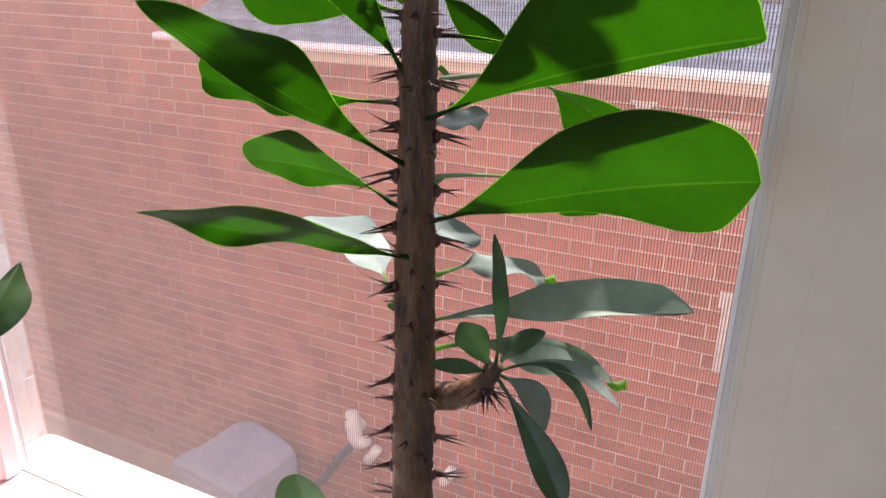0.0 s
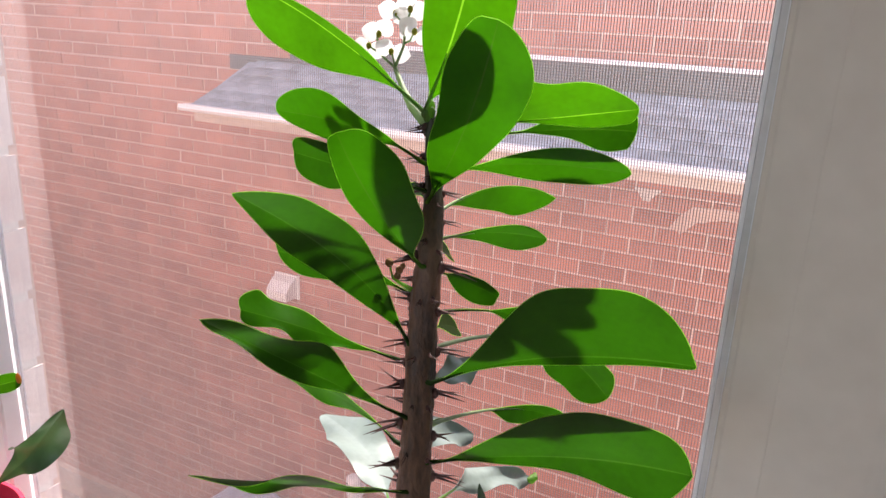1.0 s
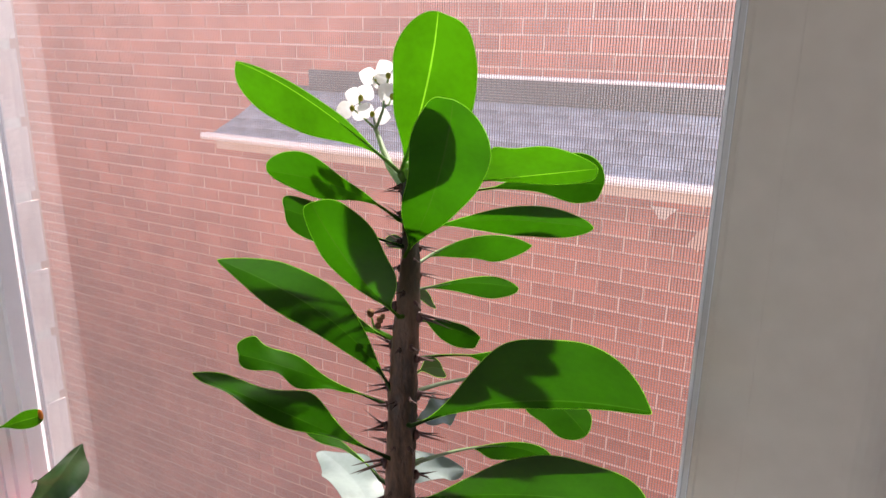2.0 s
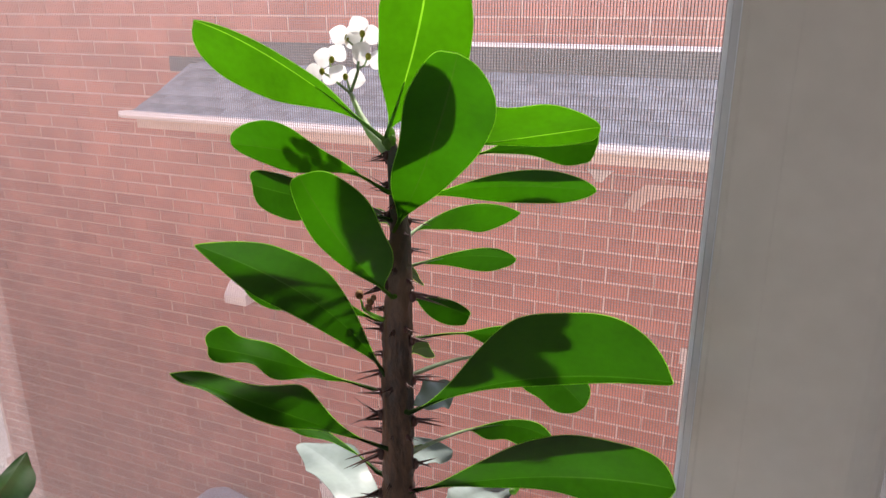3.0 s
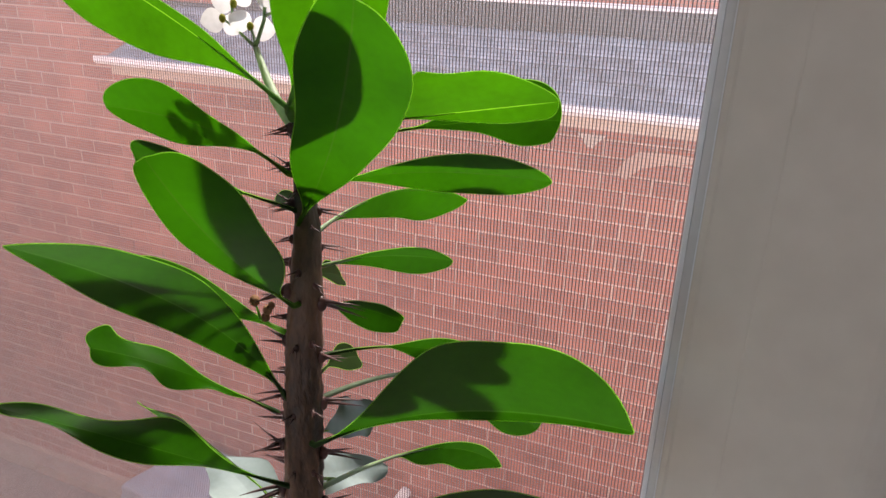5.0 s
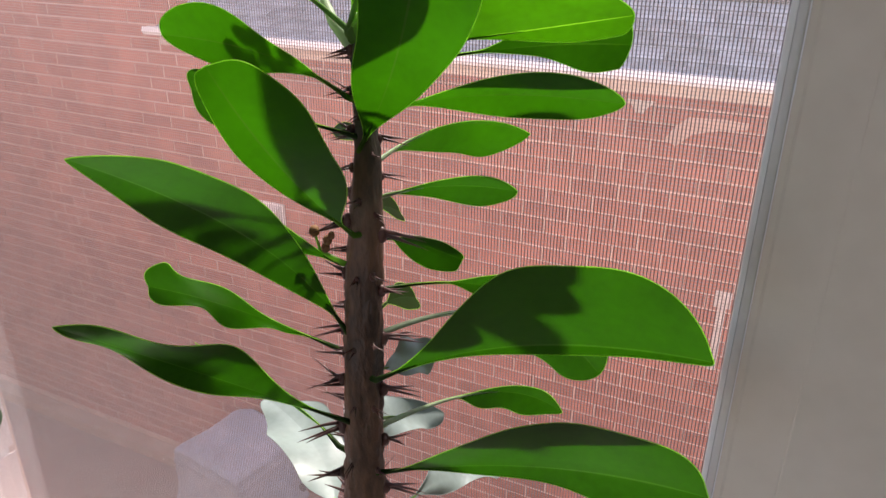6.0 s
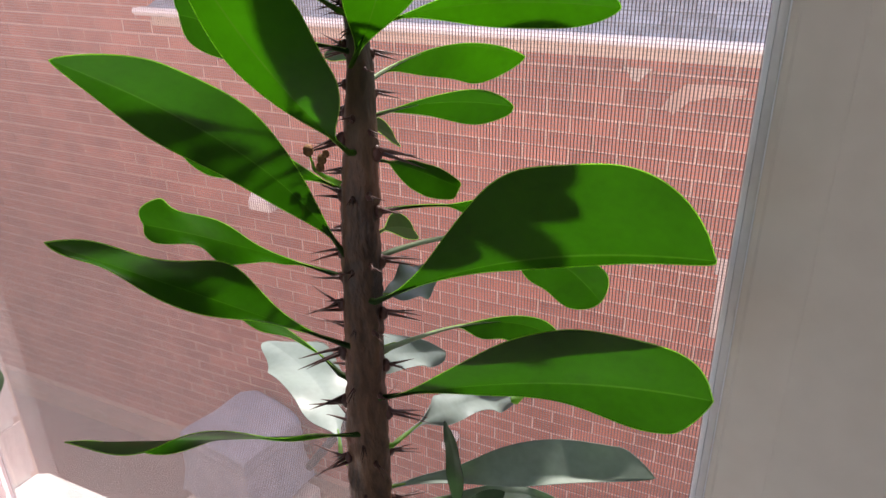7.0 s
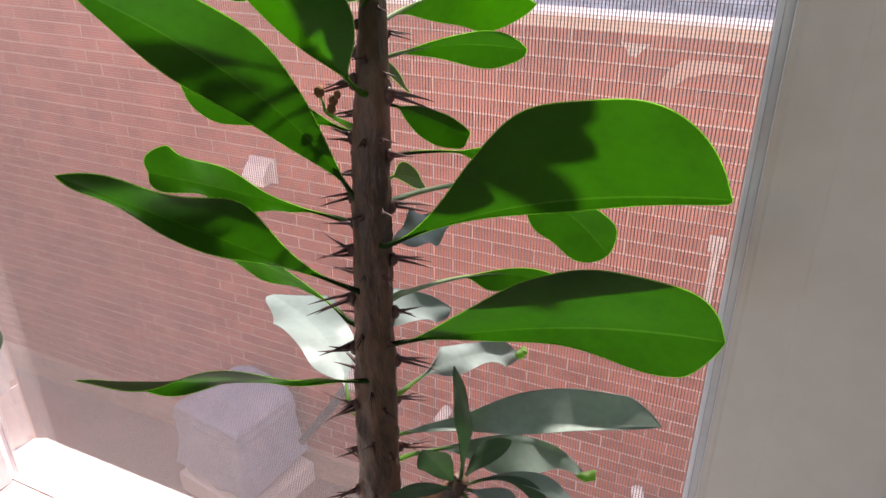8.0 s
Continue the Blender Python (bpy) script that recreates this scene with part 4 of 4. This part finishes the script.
for k, (x, y, z, w) in enumerate(((-0.094, 0.05, 1.016, 0.021), (-0.15, 0.05, 0.930, 0.018), (-0.06, 0.07, 0.905, 0.018), (-0.12, 0.12, 0.890, 0.018))):
    leaf(plant_3, (-0.098, 0.08, 0.930), (x, y, z), w, w, 20, 0, 0.008, stalk=0.15, ripple=0.001, material=M_LEAF_DARK, seed=60 + k)

# ---- outside things ----
unit = thing("air_conditioner", (-2.38, 2.36, GROUND), "boxy outdoor unit under a wrinkled grey-blue cover on a pale pad", "air conditioner")
TURN_UNIT = Matrix.Translation((-2.375, 2.345, 0)) @ Euler((0, 0, radians(-8))).to_matrix().to_4x4()


def in_unit(bm):
    bmesh.ops.transform(bm, matrix=TURN_UNIT, verts=bm.verts)
    return bm


part("body", in_unit(box((-0.23, -0.20, GROUND + 0.151), (0.23, 0.20, -1.40), 0.02)), M_COVER, unit, "grey housing")
bm = bmesh.new()
bmesh.ops.create_cube(bm, size=1.0, matrix=Matrix.LocRotScale((0, 0, -1.48), None, (0.51, 0.45, 0.44)))
bmesh.ops.subdivide_edges(bm, edges=bm.edges, cuts=26, use_grid_fill=True)
for v in bm.verts:
    top = max(0.0, (v.co.z + 1.70) / 0.44)
    for ax, lim in ((0, 0.255), (1, 0.225)):
        over = abs(v.co[ax]) - (lim - 0.035)
        if over > 0:
            v.co.z -= 0.30 * over * over / 0.035 * top
    if top > 0.97:
        v.co.z += 0.085 * max(0.0, 1 - (v.co.x / 0.255) ** 2) * (0.45 + v.co.y / 0.45) - 0.020 * math.exp(-((v.co.x + 0.02) / 0.10) ** 2 - ((v.co.y + 0.05) / 0.035) ** 2)
    flare = 0.035 * (1 - top) ** 2
    fold = 0.010 * math.sin(v.co.x * 34 + 3 * v.co.y) * (1 - top) + 0.014 * noise.noise(Vector((v.co.x * 7, v.co.y * 7, v.co.z * 4)))
    way = Vector((v.co.x / 0.255, v.co.y / 0.225, 0))
    v.co += way * (flare + fold) + Vector((0, 0, 0.010 * noise.noise(v.co * 9) * top))
    hem = 1 if 0.80 < top < 0.88 else 0
    v.co += way * 0.006 * hem
    if top < 0.02:
        v.co.z += 0.03 * noise.noise(v.co * 9)
part("cover", in_unit(bm), M_COVER, unit, "wrinkled grey-blue plastic cover", smooth=True)
part("pad", in_unit(box((-0.28, -0.27, GROUND), (0.35, 0.24, GROUND + 0.15), 0.012)), M_SILL, unit, "pale moulded pad under the unit")

hood = thing("wall_vent", (-2.20, FAR - 0.002, 0.022), "white plastic vent hood on the brick wall", "vent")
part("plate", box((-2.285, FAR - 0.018, 0.022), (-2.120, FAR - 0.001, 0.157), 0.004), M_PVC, hood)
part("hood", extrude_profile([(FAR - 0.0185, 0.150), (FAR - 0.060, 0.132), (FAR - 0.105, 0.082), (FAR - 0.105, 0.034), (FAR - 0.0185, 0.034)], -2.270, -2.135), M_PVC, hood)
for k in range(3):
    part("slat", box((-2.260, FAR - 0.110, 0.042 + 0.016 * k), (-2.145, FAR - 0.1055, 0.052 + 0.016 * k)), M_PVC, hood)

# white pipe ends where the cooling lines enter the wall
first = thing("pipe_elbow", (-1.72, FAR - 0.01, -1.02), "white plastic pipe elbow on the brick wall", "pipe fitting", "pipe fittings on the wall")
part("pipe", add_tube(bmesh.new(), [(-1.720, FAR - 0.075, -0.900), (-1.720, FAR - 0.075, -0.910), (-1.715, FAR - 0.080, -0.975), (-1.700, FAR - 0.085, -1.06), (-1.675, FAR - 0.085, -1.10)], [0.018, 0.038, 0.044, 0.042, 0.036], 18), M_PVC, first, smooth=True)
part("outlet", add_tube(bmesh.new(), [(-1.690, FAR - 0.085, -1.095), (-1.655, FAR - 0.085, -1.080), (-1.620, FAR - 0.085, -1.050)], [0.034, 0.031, 0.028], 16), M_PVC, first, smooth=True)
part("wall_sleeve", add_tube(bmesh.new(), [(-1.712, FAR - 0.001, -1.02), (-1.712, FAR - 0.050, -1.02)], [0.036, 0.034], 16), M_PVC, first)
part("screw", ball((-1.735, FAR - 0.113, -0.935), 0.007), M_DARK, first, "dark screw hole")
hose = thing("cooling_hose", (-1.72, FAR - 0.06, -1.11), "dark grey insulated hose from the elbow to the outdoor unit", "hose")
part("insulation", add_tube(bmesh.new(), [(-1.705, FAR - 0.080, -1.085), (-1.745, FAR - 0.085, -1.14), (-1.83, FAR - 0.10, -1.27), (-1.93, FAR - 0.13, -1.42), (-2.02, FAR - 0.18, -1.55)], [0.024, 0.026, 0.026, 0.026, 0.024], 12), M_FLASH, hose, smooth=True)
for x, z, slant in ((-1.60, -1.150, 0.030), (-1.140, -1.130, 0.026), (-0.085, -1.270, -0.012)):
    stub = thing("pipe_stub", (x, FAR - 0.01, z), "short slanting white plastic pipe on the brick wall", "pipe fitting", "pipe fittings on the wall")
    part("pipe", add_tube(bmesh.new(), [(x + slant, FAR - 0.060, z + 0.052), (x + slant * 0.9, FAR - 0.062, z + 0.046), (x - slant, FAR - 0.070, z - 0.046), (x - slant * 1.1, FAR - 0.071, z - 0.052)], [0.020, 0.029, 0.030, 0.022], 16), M_PVC, stub, smooth=True)
    part("bracket", box((x - 0.014, FAR - 0.040, z - 0.012), (x + 0.014, FAR - 0.001, z + 0.012), 0.002), M_PVC, stub)

speck_rnd = random.Random(77)
bm = bmesh.new()
for k in range(46):
    x, z, r = speck_rnd.uniform(-0.58, 0.05), speck_rnd.uniform(0.86, 1.50), speck_rnd.uniform(0.0003, 0.0009)
    ring = [(x + r * speck_rnd.uniform(0.6, 1.2) * math.cos(a), z + r * speck_rnd.uniform(0.6, 1.4) * math.sin(a)) for a in (0.0, 1.05, 2.1, 3.15, 4.2, 5.25)]
    near, off = [bm.verts.new((a, 0.2074, b)) for a, b in ring], [bm.verts.new((a, 0.2078, b)) for a, b in ring]
    bm.faces.new(near)
    for q in range(6):
        bm.faces.new((near[q], near[(q + 1) % 6], off[(q + 1) % 6], off[q]))
tagged(part("specks", bm, M_SPECK, pane, "pale specks of dirt on the glass"), kind="stuff")

# light reflections under the eaves, painted as pale ragged patches
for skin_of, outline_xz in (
        (M_STAIN_GLARE, ((-0.412, 0.893), (-0.300, 0.890), (-0.330, 0.862), (-0.346, 0.838), (-0.372, 0.842), (-0.392, 0.868))),
        (M_MORTAR, ((-0.252, 0.748), (-0.205, 0.728), (-0.150, 0.782), (-0.060, 0.806), (0.040, 0.822), (0.046, 0.848), (-0.050, 0.852), (-0.170, 0.846), (-0.222, 0.800)))):
    bm = bmesh.new()
    rim_pts = []
    for (x0, z0), (x1, z1) in zip(outline_xz, outline_xz[1:] + outline_xz[:1]):
        for k in range(5):
            f = k / 5
            w = 0.006 * noise.noise(Vector((x0 * 20 + k, z0 * 20, 4.0)))
            rim_pts.append((x0 + (x1 - x0) * f + w, z0 + (z1 - z0) * f + w))
    front = [bm.verts.new((x, FAR - 0.0085, z)) for x, z in rim_pts]
    rear = [bm.verts.new((x, FAR - 0.003, z)) for x, z in rim_pts]
    bm.faces.new(front)
    for k in range(len(front)):
        j = (k + 1) % len(front)
        bm.faces.new((front[k], rear[k], rear[j], front[j]))
    bmesh.ops.recalc_face_normals(bm, faces=bm.faces)
    part("light_patch", bm, skin_of, far_wall, "reflected light painted as a pale patch on the bricks")

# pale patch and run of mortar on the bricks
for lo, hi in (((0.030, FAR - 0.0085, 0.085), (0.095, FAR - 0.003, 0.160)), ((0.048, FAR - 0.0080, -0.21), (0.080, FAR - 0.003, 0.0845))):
    part("mortar_smear", box(lo, hi, 0.002), M_STAIN_GLARE, far_wall, "pale run of mortar on the bricks")


# ---- small pieces last: shingles and bricks ----
def piece_mesh(name, size, material, chip, seed):
    """A block with uneven, slightly worn edges, its back open into the wall."""
    rnd = random.Random(seed)
    bm = bmesh.new()
    bmesh.ops.create_cube(bm, size=1.0, matrix=Matrix.Diagonal((*size, 1)))
    bmesh.ops.bevel(bm, geom=[e for e in bm.edges if all(v.co.y < 0 for v in e.verts)], offset=chip, segments=1, affect="EDGES")
    for v in bm.verts:
        v.co += Vector((rnd.uniform(-1, 1), rnd.uniform(-0.6, 0.6), rnd.uniform(-1, 1))) * chip * 0.4
    data = bpy.data.meshes.new(name)
    bm.to_mesh(data)
    bm.free()
    data.materials.append(material)
    return data


SH = [piece_mesh("shingle", (0.158, 0.100, 0.006), M_SHINGLE, 0.0015, s) for s in range(5)]
SH_SHORT = piece_mesh("shingle", (0.078, 0.100, 0.006), M_SHINGLE, 0.0015, 7)
rnd = random.Random(5)
SLOPE = math.atan2(1.262 - 1.062, FAR - 2.225)
for course in range(6):
    y = 2.215 + course * 0.072
    x = RX0 + 0.03 + 0.012 * course
    short = course % 2 == 1
    while x < 2.2:
        ob = new("shingle", SH_SHORT if short else SH[rnd.randrange(5)])
        z = 1.062 + (y + 0.05 - 2.225) * math.tan(SLOPE) + 0.0085 + rnd.uniform(0, 0.0012)
        ob.parent = roof
        ob.matrix_parent_inverse = Matrix.Translation(-Vector(roof.location))
        ob.matrix_basis = Matrix.LocRotScale((x + (0.039 if short else 0.079), y + 0.05, z), Euler((SLOPE - 0.055, 0, rnd.uniform(-0.006, 0.006))), (1, 1, 1))
        x += 0.081 if short else 0.161
        short = False

COURSE, LONG = 0.0677, 0.2032
BR = [piece_mesh("brick", (LONG - 0.0085, 0.030, COURSE - 0.0085), M_BRICK, 0.0022, 40 + s) for s in range(6)]
rnd = random.Random(9)
rest_v, rest_f = [], []
rows_n = int((2.40 - GROUND) / COURSE)
for r in range(rows_n):
    z = GROUND + (r + 0.5) * COURSE
    if z < GROUND + 0.12:
        continue
    off = (r % 2) * LONG / 2
    for c in range(-34, 11):
        x = c * LONG + off
        if -2.3 < x and 0.97 < z < 1.27:
            continue
        y = FAR + 0.012 + rnd.uniform(-0.0018, 0.0018)
        turn = rnd.uniform(-0.004, 0.004)
        data = BR[rnd.randrange(6)]
        if -1.72 < x < 0.35 and -0.62 < z < 0.93:
            ob = new("brick", data)
            ob.parent = far_wall
            ob.matrix_basis = Matrix.LocRotScale((x, y, z), Euler((0, turn, 0)), (1, 1, 1))
        else:
            n = len(rest_v)
            rest_v.extend((x + v.co.x, y + v.co.y, z + v.co.z + turn * v.co.x) for v in data.vertices)
            rest_f.extend(tuple(n + i for i in p.vertices) for p in data.polygons)
rest = bpy.data.meshes.new("bricks")
rest.from_pydata(rest_v, [], rest_f)
rest.materials.append(M_BRICK)
rest_ob = tagged(new("bricks", rest), "more red bricks of the same wall", kind="stuff")
rest_ob.parent = far_wall

# brick reveal beside the window, its sunlight put into pale colours: pieces 0.10 m high in courses
reveal = structure("reveal", box((-0.7300, 0.1700, 0.7425), (-0.7022, 0.2362, HEAD)), M_REVEAL, "brick reveal of the window, painted pale as if sunlit", "window reveal")
PALE = [piece_mesh("brick", (0.012, 0.090, 0.088), M_BRICK_SUNLIT, 0.003, 80 + s) for s in range(4)]
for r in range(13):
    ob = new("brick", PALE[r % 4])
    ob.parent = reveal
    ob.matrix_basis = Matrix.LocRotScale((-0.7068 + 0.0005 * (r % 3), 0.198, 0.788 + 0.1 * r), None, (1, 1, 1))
